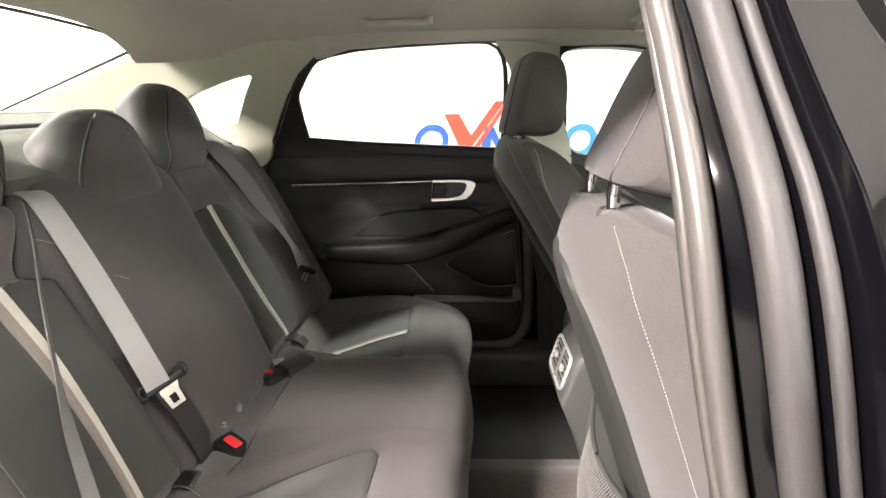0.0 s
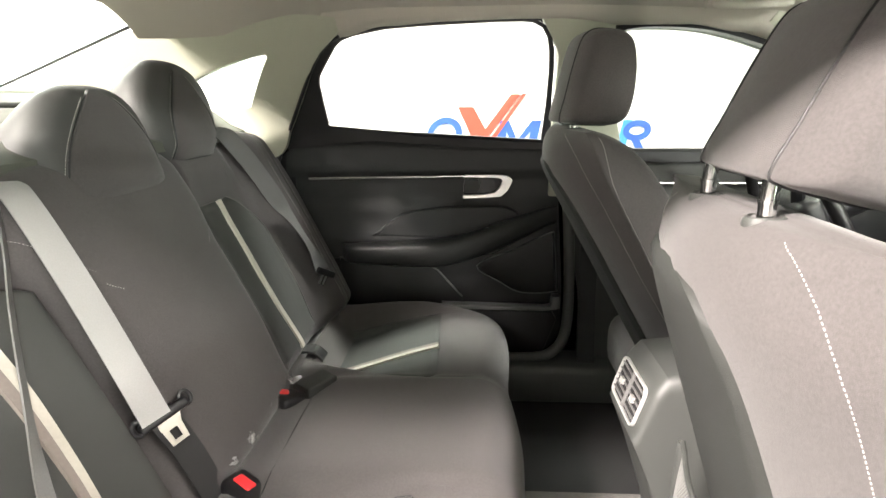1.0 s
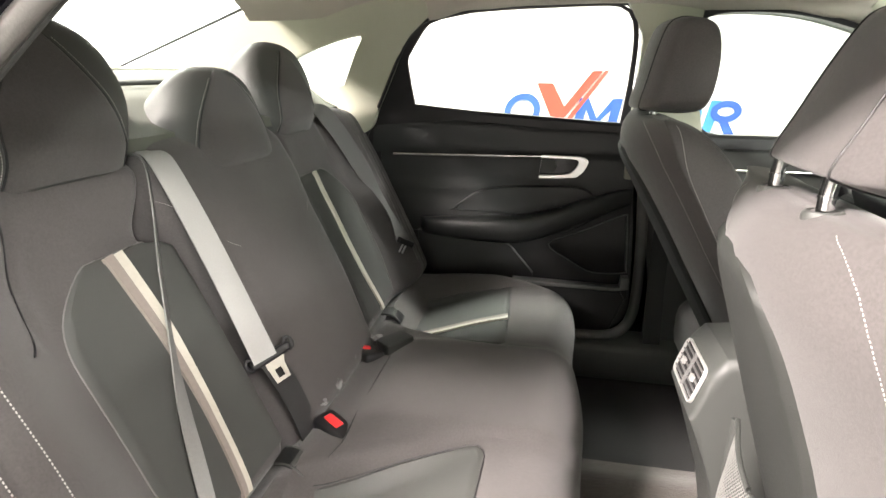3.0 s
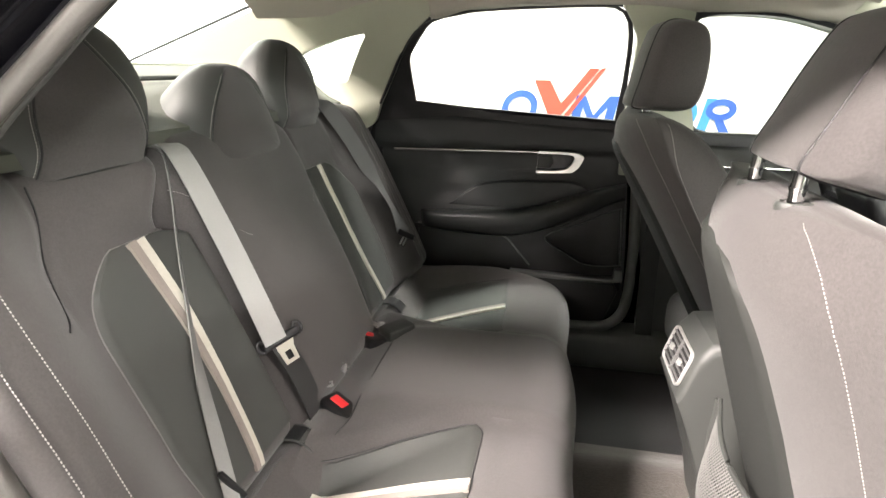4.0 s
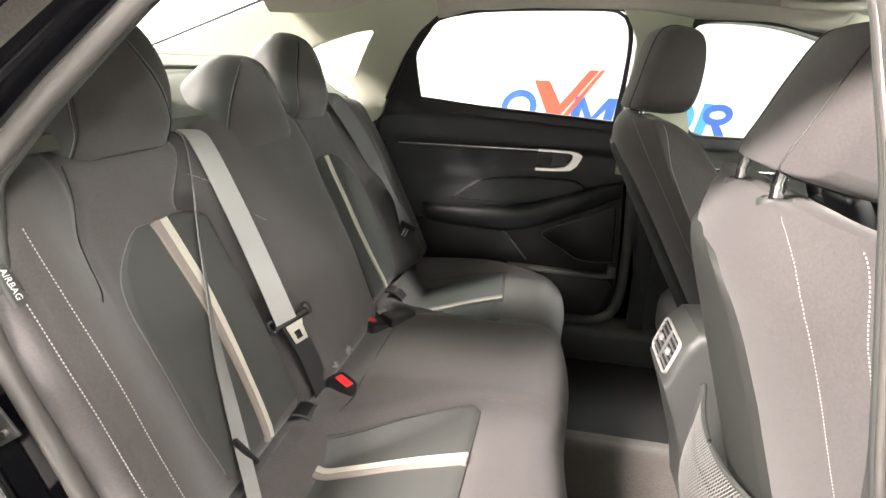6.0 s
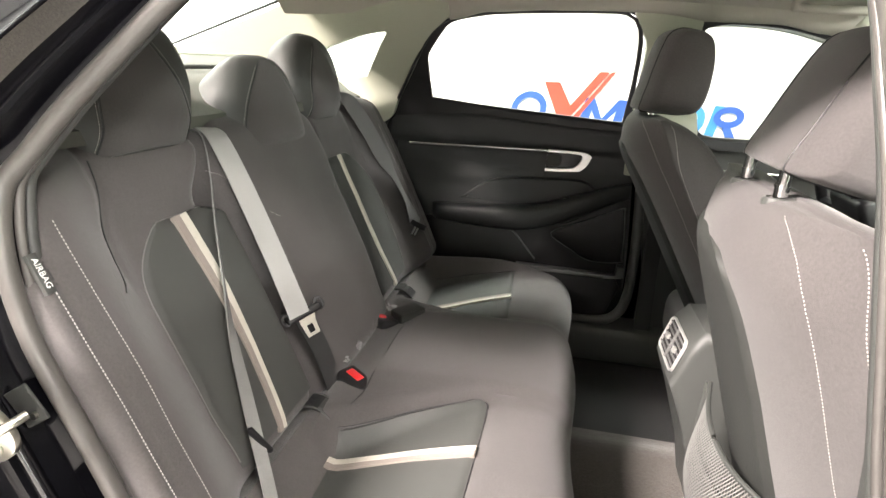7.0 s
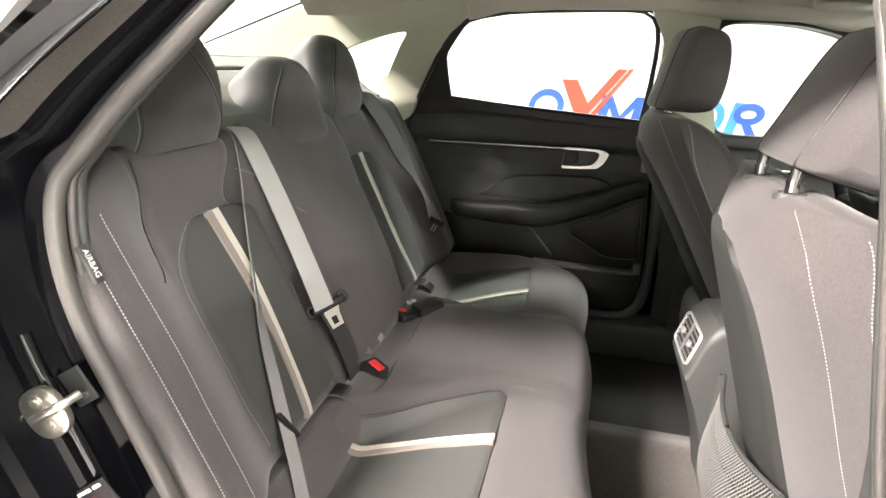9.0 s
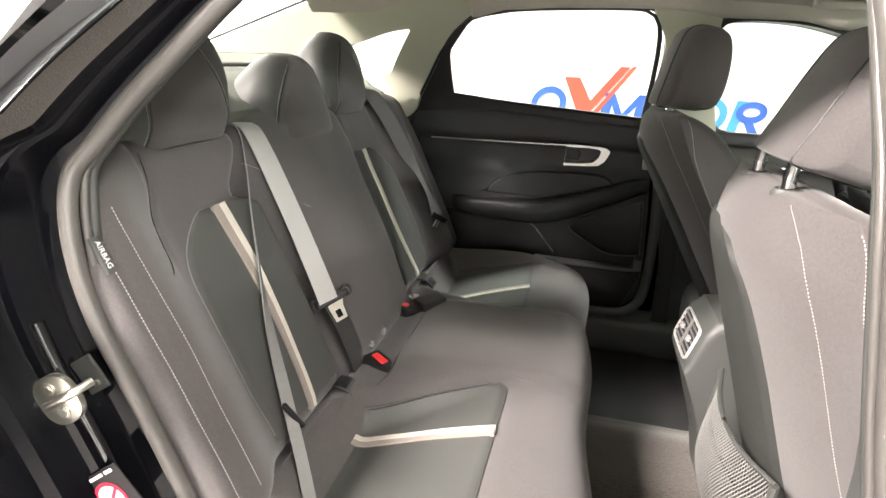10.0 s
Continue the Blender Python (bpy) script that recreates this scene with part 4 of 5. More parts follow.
part("panel_trim", tube([(0.0, 0.689, 0.678), (0.10, 0.688, 0.668), (0.215, 0.687, 0.657), (0.270, 0.687, 0.653), (0.290, 0.687, 0.640), (0.36, 0.688, 0.560)], 0.0026, 8), TRIMGREY, cardob)
sp = smooth_path([(0.402, 0, 0.655), (0.51, 0, 0.706), (0.610, 0, 0.754), (0.622, 0, 0.735), (0.633, 0, 0.60), (0.628, 0, 0.578), (0.534, 0, 0.574), (0.471, 0, 0.605)], 4, True)
part("speaker_rim", tube([Vector((p.x, 0.6885, p.z)) for p in sp], 0.0020, 6, True), TRIMGREY, cardob)
part("speaker_panel", plate([(p.x, p.z) for p in sp], 0.688, 0.702, 0.005), PLASTIC, cardob)
pk = [(0.30, 0.546), (0.50, 0.542), (0.60, 0.540), (0.616, 0.543), (0.619, 0.572), (0.639, 0.573), (0.642, 0.536), (0.60, 0.528), (0.30, 0.533)]
part("pocket_lip", plate(pk, 0.655, 0.690, 0.003), TRIMGREY, cardob, "grey lip of the door pocket")
part("pocket_front", plate([(0.30, 0.531), (0.62, 0.525), (0.635, 0.50), (0.60, 0.40), (0.56, 0.385), (0.30, 0.385)], 0.665, 0.690, 0.006), PLASTIC, cardob)
# door seal round the card
seal = [(-0.15, 0.66, 0.60), (-0.165, 0.665, 0.80), (-0.168, 0.67, 0.92), (-0.154, 0.685, 0.985)]
fix("door_seal", tube(smooth_path(seal, 6), 0.011, 10), PLASTIC, "black rubber seal round the far door", "seal")
seal = [(-0.155, 0.685, 0.98), (-0.106, 0.655, 1.055), (-0.044, 0.612, 1.165), (-0.006, 0.588, 1.226), (0.030, 0.575, 1.261), (0.058, 0.570, 1.276)]
fix("door_seal", tube(smooth_path(seal, 6), 0.0045, 10), PLASTIC, "thin black seal beside the far window", "seal")
fix("far_body_side", plate([(-0.60, 0.35), (0.0, 0.35), (-0.115, 0.70), (-0.13, 1.02), (-0.10, 1.09), (-0.06, 1.15), (-0.09, 1.15), (-0.20, 1.02), (-0.60, 1.02)], 0.722, 0.735, 0), PLASTIC, "black body side behind the far door", "car body")
fseal = [(0.640, 0.655, 0.95), (0.655, 0.662, 0.80), (0.666, 0.664, 0.60), (0.660, 0.662, 0.46), (0.625, 0.660, 0.400), (0.56, 0.658, 0.382), (0.40, 0.658, 0.380)]
fix("front_edge_seal", tube(smooth_path(fseal, 6), 0.016, 10), LITTRIM, "grey seal along the lower edge of the far door", "seal")
fix("far_sill", box(0.20, 1.8, 0.60, 0.74, 0.26, 0.375, 0.02, 3), LITTRIM, "grey plastic sill trim under the far doors", "sill")

# ---- far B-pillar and front door ----
bp = shell(lambda a, z: ((0.602 - 0.05 * ease(1.22, 1.33, z)) * (1 - a) + (0.73 + 0.060 * ease(1.2, 0.98, z)) * a, lean_y(z, 0.672) + 0.012 * (2 * a - 1) ** 2, z),
           span(0, 1, 12), span(0.86, 1.345, 24), 0.03, (0, -1, 0))
pillar = fix("b_pillar", bp, PILLAR, "pale grey plastic pillar trim between the far windows", "pillar")
part("lower_trim", shell(lambda a, z: (0.665 + 0.04 * ease(0.8, 0.5, z) + (0.13 + 0.06 * ease(0.6, 0.35, z)) * a, 0.678 + 0.012 * (2 * a - 1) ** 2, z), span(0, 1, 12), span(0.35, 0.865, 16), 0.03, (0, -1, 0)), LITTRIM, pillar)
part("belt_anchor", ribbon([(0.715, 0.655, 0.80), (0.715, 0.65, 0.55), (0.722, 0.645, 0.36), (0.722, 0.65, 0.30)], (1, 0, 0), 0.048, 0.006), WEBDARK, pillar)


FW_IN = smooth_path([(0.803, 0, 0.995), (0.765, 0, 1.12), (0.735, 0, 1.24), (0.760, 0, 1.283), (0.90, 0, 1.285), (1.03, 0, 1.262), (1.20, 0, 1.205), (1.40, 0, 1.10), (1.52, 0, 1.01), (1.50, 0, 0.985), (1.10, 0, 0.985)], 4, True)
FW_IN = [(p.x, p.z) for p in FW_IN]
FW_OUT = [(x + 0.012 * math.copysign(1, x - 1.08) * min(abs(x - 1.08) * 4, 1), z + (0.012 if z > 1.05 else -0.03)) for x, z in FW_IN]
front_door = tagged(new("door_3"), "closed black driver door with chrome strip", "door", "", "structure")
part("window_frame", frame_plate(FW_OUT, FW_IN, lambda x, z: lean_y(z, 0.685), lambda x, z: lean_y(z, 0.73)), PLASTIC, front_door)
bm = bmesh.new()
bm.faces.new([bm.verts.new((x, glass_y(x, z), z)) for x, z in FW_IN])
part("pane", bm, GLASS, front_door).visible_shadow = False
grown = [(x + 0.06 * math.copysign(1, x - 1.08) * min(abs(x - 1.08) * 4, 1), z + (0.06 if z > 1.05 else -0.03)) for x, z in FW_IN]
part("outer_frame", frame_plate(grown, FW_IN, lambda x, z: lean_y(z, 0.738), lambda x, z: lean_y(z, 0.755)), PLASTIC, front_door)
# lighter grey than the rear card: grazing window light put into its colour
fcard = part("door_card", shell(lambda x, z: (x, 0.700 + (0.012 if z < 0.9 else 0) - 0.02 * ease(0.95, 0.99, z), z), span(0.785, 1.72, 20), span(0.36, 0.99, 24), 0.03, (0, -1, 0)), GREYPLASTIC, front_door, "dark vinyl door card")
part("chrome_strip", tube([(x, 0.700, 0.893) for x in span(0.80, 1.40, 10)], 0.0045, 10, flat=0.8), CHROME, fcard, "thin bright chrome strip")
part("armrest", box(0.85, 1.45, 0.63, 0.71, 0.66, 0.73, 0.025, 3), LITDOORSKIN, fcard)
part("handle_bezel", frame_plate([(a + 0.93, b - 0.012) for a, b in BZ_O], [(a + 0.93, b - 0.012) for a, b in BZ_I], 0.685, 0.70), SATIN, fcard)

# ---- roof ----
def liner_z(x, y):
    zc = 1.392 - 0.10 * max(0.15 - x, 0) ** 1.15 * 1.05 - 0.05 * max(x - 0.6, 0) ** 1.3
    return zc - 0.078 * min(abs(y) / 0.575, 1.1) ** 4.5


def liner(a, x):
    wide = 0.575 - 0.05 * ease(-0.05, -0.40, x) - 0.10 * ease(-0.24, -0.40, x) ** 2
    y = (2 * a - 1) * wide
    return (x, y, liner_z(x, y * 0.575 / wide))


fix("ceiling_liner", shell(liner, span(0, 1, 40), span(-0.375, 1.12, 30), 0.012, (0, 0, -1)), HEADLINER, "grey-beige cloth headliner of the car", "ceiling")
fix("roof_panel", shell(lambda a, x: (x, (2 * a - 1) * 0.60, 1.448 - 0.12 * max(0.2 - x, 0) ** 1.3 - 0.05 * max(x - 0.6, 0) ** 1.3 - 0.07 * abs(2 * a - 1) ** 4), span(0, 1, 24), span(-0.42, 1.14, 20), 0.01, (0, 0, 1)), BODYPAINT, "black painted car roof", "roof")
# side rails: a cloth sheet from the liner's edge down to the window tops
TOPS = [(-0.42, 1.294), (-0.10, 1.294), (0.03, 1.264), (0.06, 1.275), (0.17, 1.298), (0.34, 1.307), (0.51, 1.310), (0.57, 1.309), (0.76, 1.292), (0.90, 1.292), (1.03, 1.272), (1.12, 1.25)]


def window_top(x):
    for (a, za), (b, zb) in zip(TOPS, TOPS[1:]):
        if a <= x <= b:
            return za + (zb - za) * ease(a, b, x)
    return TOPS[-1][1]


for s in (-1, 1):
    def rail(k, x):
        z0, z1 = window_top(x), liner_z(x, 0.54)
        y0, y1 = lean_y(z0, 0.690), 0.535
        bow = 0.012 * math.sin(math.pi * k)
        return (x, s * (y0 + (y1 - y0) * k - bow * 0.6), z0 + (z1 + 0.006 - z0) * k - bow)
    fix("roof_rail", shell(rail, span(0, 1, 10), span(0.025, 1.10, 60), 0.012, (0, -s * 0.7, -0.7)), HEADLINER, "cloth-covered roof rail above the doors", "trim")
    fix("rail_shell", tube([(x, s * 0.600, liner_z(x, 0.57) + 0.035) for x in span(-0.36, 1.1, 16)], 0.028, 10), PAINT, "black roof rail of the car body", "trim")


def grab_handle(x0, y, z):
    t = thing("grab_handle", "folded beige grab handle on the roof rail", "handle", "grab handles", (x0, y, z))
    grip = smooth_path([(-0.085, 0.012, 0.012), (-0.075, -0.004, 0.0), (-0.055, -0.016, -0.004), (0.055, -0.016, -0.004), (0.075, -0.004, 0.0), (0.085, 0.012, 0.012)], 5)
    part("grip", tube(grip, 0.010, 10), HEADLINER, t)
    for x in (-0.08, 0.08):
        part("mount", box(x - 0.014, x + 0.014, -0.006, 0.022, -0.008, 0.02, 0.005), HEADLINER, t)
    return t


gh = grab_handle(0.30, 0.470, 1.350)
copy_thing(gh, Matrix.Translation((1.00, 0.490, 1.325)))
for s in (-1, 1):
    visor = thing("sun_visor", "folded beige sun visor under the headliner", "visor", "sun visors", (0.98, s * 0.33, 1.352))
    part("flap", box(-0.09, 0.09, -0.20, 0.20, -0.012, 0.008, 0.008, 3), PILLAR, visor)
    part("hinge_rod", tube([(0.08, -0.22, 0.0), (0.08, 0.22, 0.0)], 0.005, 8), GREYPLASTIC, visor)

# ---- rear pillars, quarter windows, deck and rear glass ----
CP_OUT = smooth_path([(-0.157, 0, 0.97), (-0.108, 0, 1.05), (-0.068, 0, 1.12), (-0.026, 0, 1.195), (0.000, 0, 1.232), (0.040, 0, 1.268), (0.075, 0, 1.312), (-0.12, 0, 1.325), (-0.345, 0, 1.318), (-0.55, 0, 1.252), (-0.80, 0, 1.172),
                      (-0.97, 0, 1.115), (-0.97, 0, 1.02), (-0.70, 0, 0.95), (-0.40, 0, 0.93)], 4, True)
CP_OUT = [(p.x, p.z) for p in CP_OUT]
CP_IN = [(-0.205, 1.105), (-0.175, 1.155), (-0.150, 1.195), (-0.124, 1.232), (-0.129, 1.242), (-0.17, 1.236), (-0.22, 1.224), (-0.317, 1.192), (-0.40, 1.155), (-0.46, 1.122), (-0.44, 1.103), (-0.36, 1.098), (-0.27, 1.098)]


def pillar_y(x, z):
    return 0.655 - 0.52 * max(z - 1.08, 0) - 0.06 * max(-0.35 - x, 0)


def match_rings(outer, inner, n=72):
    """Both outlines, sampled by the angle round the inner one's middle."""
    cx = sum(p[0] for p in inner) / len(inner)
    cz = sum(p[1] for p in inner) / len(inner)

    def at(poly, a):
        d = Vector((math.cos(a), math.sin(a)))
        best = None
        for i in range(len(poly)):
            p, q = Vector(poly[i]) - Vector((cx, cz)), Vector(poly[(i + 1) % len(poly)]) - Vector((cx, cz))
            e = q - p
            den = d.x * e.y - d.y * e.x
            if abs(den) < 1e-9:
                continue
            t = (p.x * e.y - p.y * e.x) / den
            u = (p.x * d.y - p.y * d.x) / den
            if t > 0 and -1e-6 <= u <= 1 + 1e-6 and (best is None or t > best):
                best = t
        best = best or 0.05
        return (cx + d.x * best, cz + d.y * best)
    angs = [2 * math.pi * k / n for k in range(n)]
    return [at(outer, a) for a in angs], [at(inner, a) for a in angs]


cpo, cpi = match_rings(CP_OUT, CP_IN)
cpn = [(min(x, -0.20 + 0.9 * max(z - 1.12, 0)), z) for x, z in cpo]
for s, nm in ((1, "c_pillar_far"), (-1, "c_pillar_near")):
    tuck = 0.0 if s > 0 else 0.01
    p = fix(nm, frame_plate(cpo if s > 0 else cpn, cpi, lambda x, z: s * (pillar_y(x, z) - tuck), lambda x, z: s * (pillar_y(x, z) + 0.02 - tuck)), PILLAR, "pale grey plastic rear pillar trim with quarter window", "pillar")
    part("outer_skin", frame_plate(cpo if s > 0 else cpn, cpi, lambda x, z: s * (pillar_y(x, z) + 0.045), lambda x, z: s * (pillar_y(x, z) + 0.065)), BODYPAINT, p, "black painted outer pillar")
    part("window_seal", tube([(x, s * (pillar_y(x, z) + 0.01), z) for x, z in cpi], 0.006 if s > 0 else 0.005, 8, True, flat=1.6 if s > 0 else 1.0), PILLAR if s > 0 else CHROME, p)
    bm = bmesh.new()
    bm.faces.new([bm.verts.new((x, s * (pillar_y(x, z) + 0.035), z)) for x, z in cpi])
    part("pane", bm, GLASS, p).visible_shadow = False

bm = shell(lambda y, x: (x, y, 1.152 - 0.045 * ease(-0.62, -0.34, x) - 0.06 * ease(-0.34, -0.23, x)), span(-0.64, 0.64, 20), span(-0.98, -0.23, 20), 0.02, (0, 0, 1))
deck = fix("rear_deck", bm, DECK, "dark grey rear shelf behind the bench", "shelf")
part("shelf_lip", tube([(-0.40, y, 1.122) for y in span(-0.60, 0.60, 8)], 0.006, 8, flat=0.6), GREYPLASTIC, deck)
part("shelf_lip", tube([(-0.56, y, 1.148) for y in span(-0.60, 0.60, 8)], 0.005, 8, flat=0.6), PILLAR, deck)
bm = bmesh.new()
gl = [[(-0.385 - 0.01 * (y / 0.5) ** 2, y, 1.338 - 0.018 * (y / 0.52) ** 2) for y in span(-0.53, 0.53, 12)], [(-0.96 + 0.05 * (y / 0.6) ** 2, y * 1.12, 1.142) for y in span(-0.53, 0.53, 12)]]
rearglass = fix("window_1", loft(gl, False), GLASS, "sloping rear window glass of the car", "window")
rearglass.visible_shadow = False
rim = [Vector(p) for p in gl[0]] + [Vector(p) for p in gl[1][::-1]]
part("glass_border", tube(rim, 0.007, 8, True, flat=0.5, up=(0.3, 0, 0.95)), PLASTIC, rearglass, "black printed border of the glass")
fix("trunk_lid", shell(lambda y, x: (x, y, 1.09 - 0.05 * max(-1.0 - x, 0)), span(-0.72, 0.72, 8), span(-1.45, -0.97, 8), 0.03, (0, 0, 1)), BODYPAINT, "black boot lid behind the rear window", "car body")
fix("seat_bulkhead", box(-0.40, -0.36, -0.66, 0.66, 0.30, 1.02), PLASTIC, "dark bulkhead behind the rear bench", "panel")

# ---- near side: door opening ----
APERTURE = [(-0.163, -0.634, 1.012), (-0.136, -0.618, 1.054), (-0.097, -0.599, 1.105), (-0.049, -0.578, 1.159), (-0.004, -0.560, 1.207), (0.06, -0.542, 1.262), (0.15, -0.528, 1.300), (0.30, -0.518, 1.322),
            (0.45, -0.516, 1.322), (0.55, -0.526, 1.298), (0.625, -0.542, 1.258), (0.640, -0.556, 1.218), (0.650, -0.584, 1.150), (0.656, -0.620, 1.080), (0.665, -0.648, 0.985), (0.687, -0.655, 0.870), (0.710, -0.657, 0.767),
            (0.727, -0.660, 0.620), (0.719, -0.660, 0.480), (0.667, -0.660, 0.415), (0.45, -0.660, 0.40), (0.20, -0.660, 0.40), (0.06, -0.660, 0.43), (-0.005, -0.660, 0.51), (-0.034, -0.660, 0.613), (-0.083, -0.660, 0.739),
            (-0.135, -0.656, 0.85), (-0.158, -0.650, 0.94)]
AP = smooth_path(APERTURE, 6, True)
NA = len(AP)


def ap_out(i):
    d = AP[(i + 1) % NA] - AP[i - 1]
    n = Vector((-d.z, 0, d.x))
    n.normalize()
    return n


def ap_ring(off, dy):
    ring = []
    for i, p in enumerate(AP):
        top = ease(1.0, 1.30, p.z)
        cpil = ease(0.98, 1.06, p.z) * ease(0.20, 0.05, p.x)
        ring.append(p + ap_out(i) * off * (1 - 0.15 * top) * (1 - 0.52 * cpil) + Vector((0, dy * (1 - 0.55 * top) * (1 - 0.35 * cpil), 0)))
    return ring


opening = tagged(new("door_opening"), "open rear door aperture of the black car with seals", "door opening", "", "structure")
part("body_flange", loft([ap_ring(o, d) for o, d in ((-0.004, 0.03), (0.0, 0.0), (0.012, -0.010), (0.030, -0.016), (0.040, -0.040), (0.046, -0.055), (0.056, -0.058), (0.062, -0.066), (0.070, -0.090), (0.082, -0.098), (0.090, -0.125), (0.100, -0.136))], True, False), PAINT, opening, "glossy black painted door frame", 30)
part("outer_rim", loft([ap_ring(o, d) for o, d in ((0.100, -0.136), (0.108, -0.142), (0.130, -0.146), (0.165, -0.150))], True, False), BODYPAINT, opening, "polished black outer edge of the body", 30)
front_run = [i for i in range(NA) if AP[i].z > 0.45 and AP[i].x > 0.5]
front_run.sort(key=lambda i: AP[i].z)
skin = [ap_ring(o, d) for o, d in ((0.072, -0.092), (0.080, -0.104), (0.092, -0.130), (0.104, -0.142), (0.165, -0.153))]
part("pillar_skin", loft([[r[i] + Vector((-0.002, -0.003, 0)) for i in front_run] for r in skin], False), BODYPAINT, opening, "polished black centre pillar")
dust = [ap_ring(o, d) for o, d in ((0.068, -0.086), (0.080, -0.100), (0.094, -0.133))]
keep = [i for i in range(NA) if AP[i].z > 0.95 and AP[i].x < 0.12]
keep.sort(key=lambda i: AP[i].z)
part("dusty_strip", loft([[r[i] + Vector((0, -0.002, 0)) for i in keep] for r in dust], False), DUSTY, opening, "dusty black strip along the pillar")
for bo, bd, bz in ((0.041, -0.042, 0.87), (0.098, -0.136, 0.82)):
    run = [q for q in ap_ring(bo, bd) if q.x < 0.02 and q.z < bz]
    start = max(range(len(run)), key=lambda i: (run[i] - run[i - 1]).length)
    run = run[start:] + run[:start]
    part("frame_bead", tube(run, 0.0075, 14), BEAD, opening, "glossy black bead of the door frame")
part("main_seal", tube(ap_ring(-0.007, -0.012), 0.0108, 12, True), RUBBER, opening, "dark grey rubber door seal")
sec = [q for q in ap_ring(0.026, -0.050) if q.x > 0.55 and q.z > 0.45]
part("outer_seal", tube(sec, 0.0145, 12), PILLARSEAL, opening, "soft grey rubber seal on the pillar")
lip = [q for q in ap_ring(0.050, -0.066) if q.x > 0.55 and q.z > 0.45]
part("outer_lip", tube(lip, 0.0065, 10), PILLARSEAL, opening)
part("inner_lip", tube(ap_ring(-0.015, 0.003), 0.0050, 10, True), RUBBER, opening)
part("trim_lip", tube(ap_ring(-0.009, 0.020), 0.0070, 10, True), GREYPLASTIC, opening)

# striker: plate with two bolts and a loop
striker = thing("door_striker", "zinc door striker with two bolts on the black door frame", "striker", "", (-0.139, -0.722, 0.778))
striker.rotation_euler = (0, radians(-33), 0)
disc = [(0.030 * math.copysign(abs(math.cos(a)) ** 0.8, math.cos(a)), 0.030 * math.copysign(abs(math.sin(a)) ** 0.8, math.sin(a))) for a in [2 * math.pi * k / 24 for k in range(24)]]
part("base_plate", plate(disc, -0.004, 0.004, 0.001), ZINC, striker, "", 25)
for z in (-0.015, 0.015):
    part("bolt", loft([[(r * math.cos(2 * math.pi * k / 16), y, z + r * math.sin(2 * math.pi * k / 16)) for k in range(16)] for r, y in ((0.0085, -0.004), (0.0085, -0.0055), (0.0055, -0.0056), (0.0050, -0.0075), (0.002, -0.0076))]), ZINC, striker, "", 25)
part("loop", tube(smooth_path([(-0.012, -0.002, 0), (-0.010, -0.010, 0), (0.012, -0.014, 0), (0.040, -0.012, 0), (0.050, 0.006, 0)], 5), 0.0050, 10), ZINC, striker)
part("stub", tube([(-0.040, 0.0, -0.004), (-0.026, 0.0, -0.003)], 0.004, 10), ZINC, striker)

# near B-pillar trim inside and the front door beyond
for zlo, zhi, pm in ((1.005, 1.33, PILLAR), (0.40, 1.0, GREYPLASTIC)):
    part("pillar_trim", shell(lambda a, z: (0.647 + 0.05 * ease(1.1, 0.75, z) + 0.11 * a, -(lean_y(z, 0.608)) + 0.02 * math.sin(math.pi * a), z), span(0, 1, 10), span(zlo, zhi, 14), 0.02, (0, 1, 0)), pm, opening, "pale upper pillar trim" if zlo > 1 else "grey lower pillar trim")
near_front = tagged(new("door_4"), "closed black passenger door", "door", "", "structure")
part("window_frame", frame_plate(FW_OUT, FW_IN, lambda x, z: -lean_y(z, 0.69), lambda x, z: -lean_y(z, 0.75)), PLASTIC, near_front)
bm = bmesh.new()
bm.faces.new([bm.verts.new((x, -lean_y(z, 0.72), z)) for x, z in FW_IN])
part("pane", bm, GLASS, near_front).visible_shadow = False
part("door_card", box(0.78, 1.72, -0.74, -0.69, 0.36, 0.985, 0.01), LITDOORSKIN, near_front)
part("outer_skin", box(0.80, 1.75, -0.82, -0.745, 0.30, 0.97, 0.03, 3), PAINT, near_front)

# ---- the open rear door ----
HINGE = Matrix.Translation((0.775, -0.775, 0)) @ Matrix.Rotation(radians(76), 4, "Z") @ Matrix.Translation((-0.775, 0.775, 0))
open_door = tagged(new("door_2"), "rear door swung wide open, black with dark card", "door", "", "structure")
open_door.matrix_world = HINGE
part("window_frame", frame_plate(WIN_OUT, WIN_IN, lambda x, z: -lean_y(z, 0.70), lambda x, z: -lean_y(z, 0.75)), PAINT, open_door)
bm = bmesh.new()
bm.faces.new([bm.verts.new((x, -lean_y(z, 0.725), z)) for x, z in WIN_IN])
part("pane", bm, GLASS, open_door).visible_shadow = False
skin = [(-0.13, 1.0), (0.74, 0.985), (0.75, 0.50), (0.72, 0.36), (0.15, 0.36), (0.02, 0.50), (-0.06, 0.66), (-0.12, 0.80)]
part("outer_skin", plate(skin, -0.83, -0.765, 0.02, 3), PAINT, open_door)
part("door_card", plate([(a * 0.94 + 0.02, b * 0.97 + 0.02) for a, b in skin], -0.764, -0.715, 0.012, 3), LITDOORSKIN, open_door)
part("armrest", box(0.02, 0.62, -0.72, -0.65, 0.68, 0.74, 0.025, 3), LITDOORSKIN, open_door)
part("chrome_strip", tube([(-0.06, -0.712, 0.90), (0.45, -0.712, 0.90)], 0.006, 8, flat=0.6), CHROME, open_door)

# ---- front of the cabin ----
dash = thing("dashboard", "black dashboard at the front of the cabin", "dashboard")
prof = [(1.32, 0.62), (1.30, 0.78), (1.33, 0.90), (1.42, 0.945), (1.70, 0.96), (1.75, 0.60), (1.40, 0.45)]
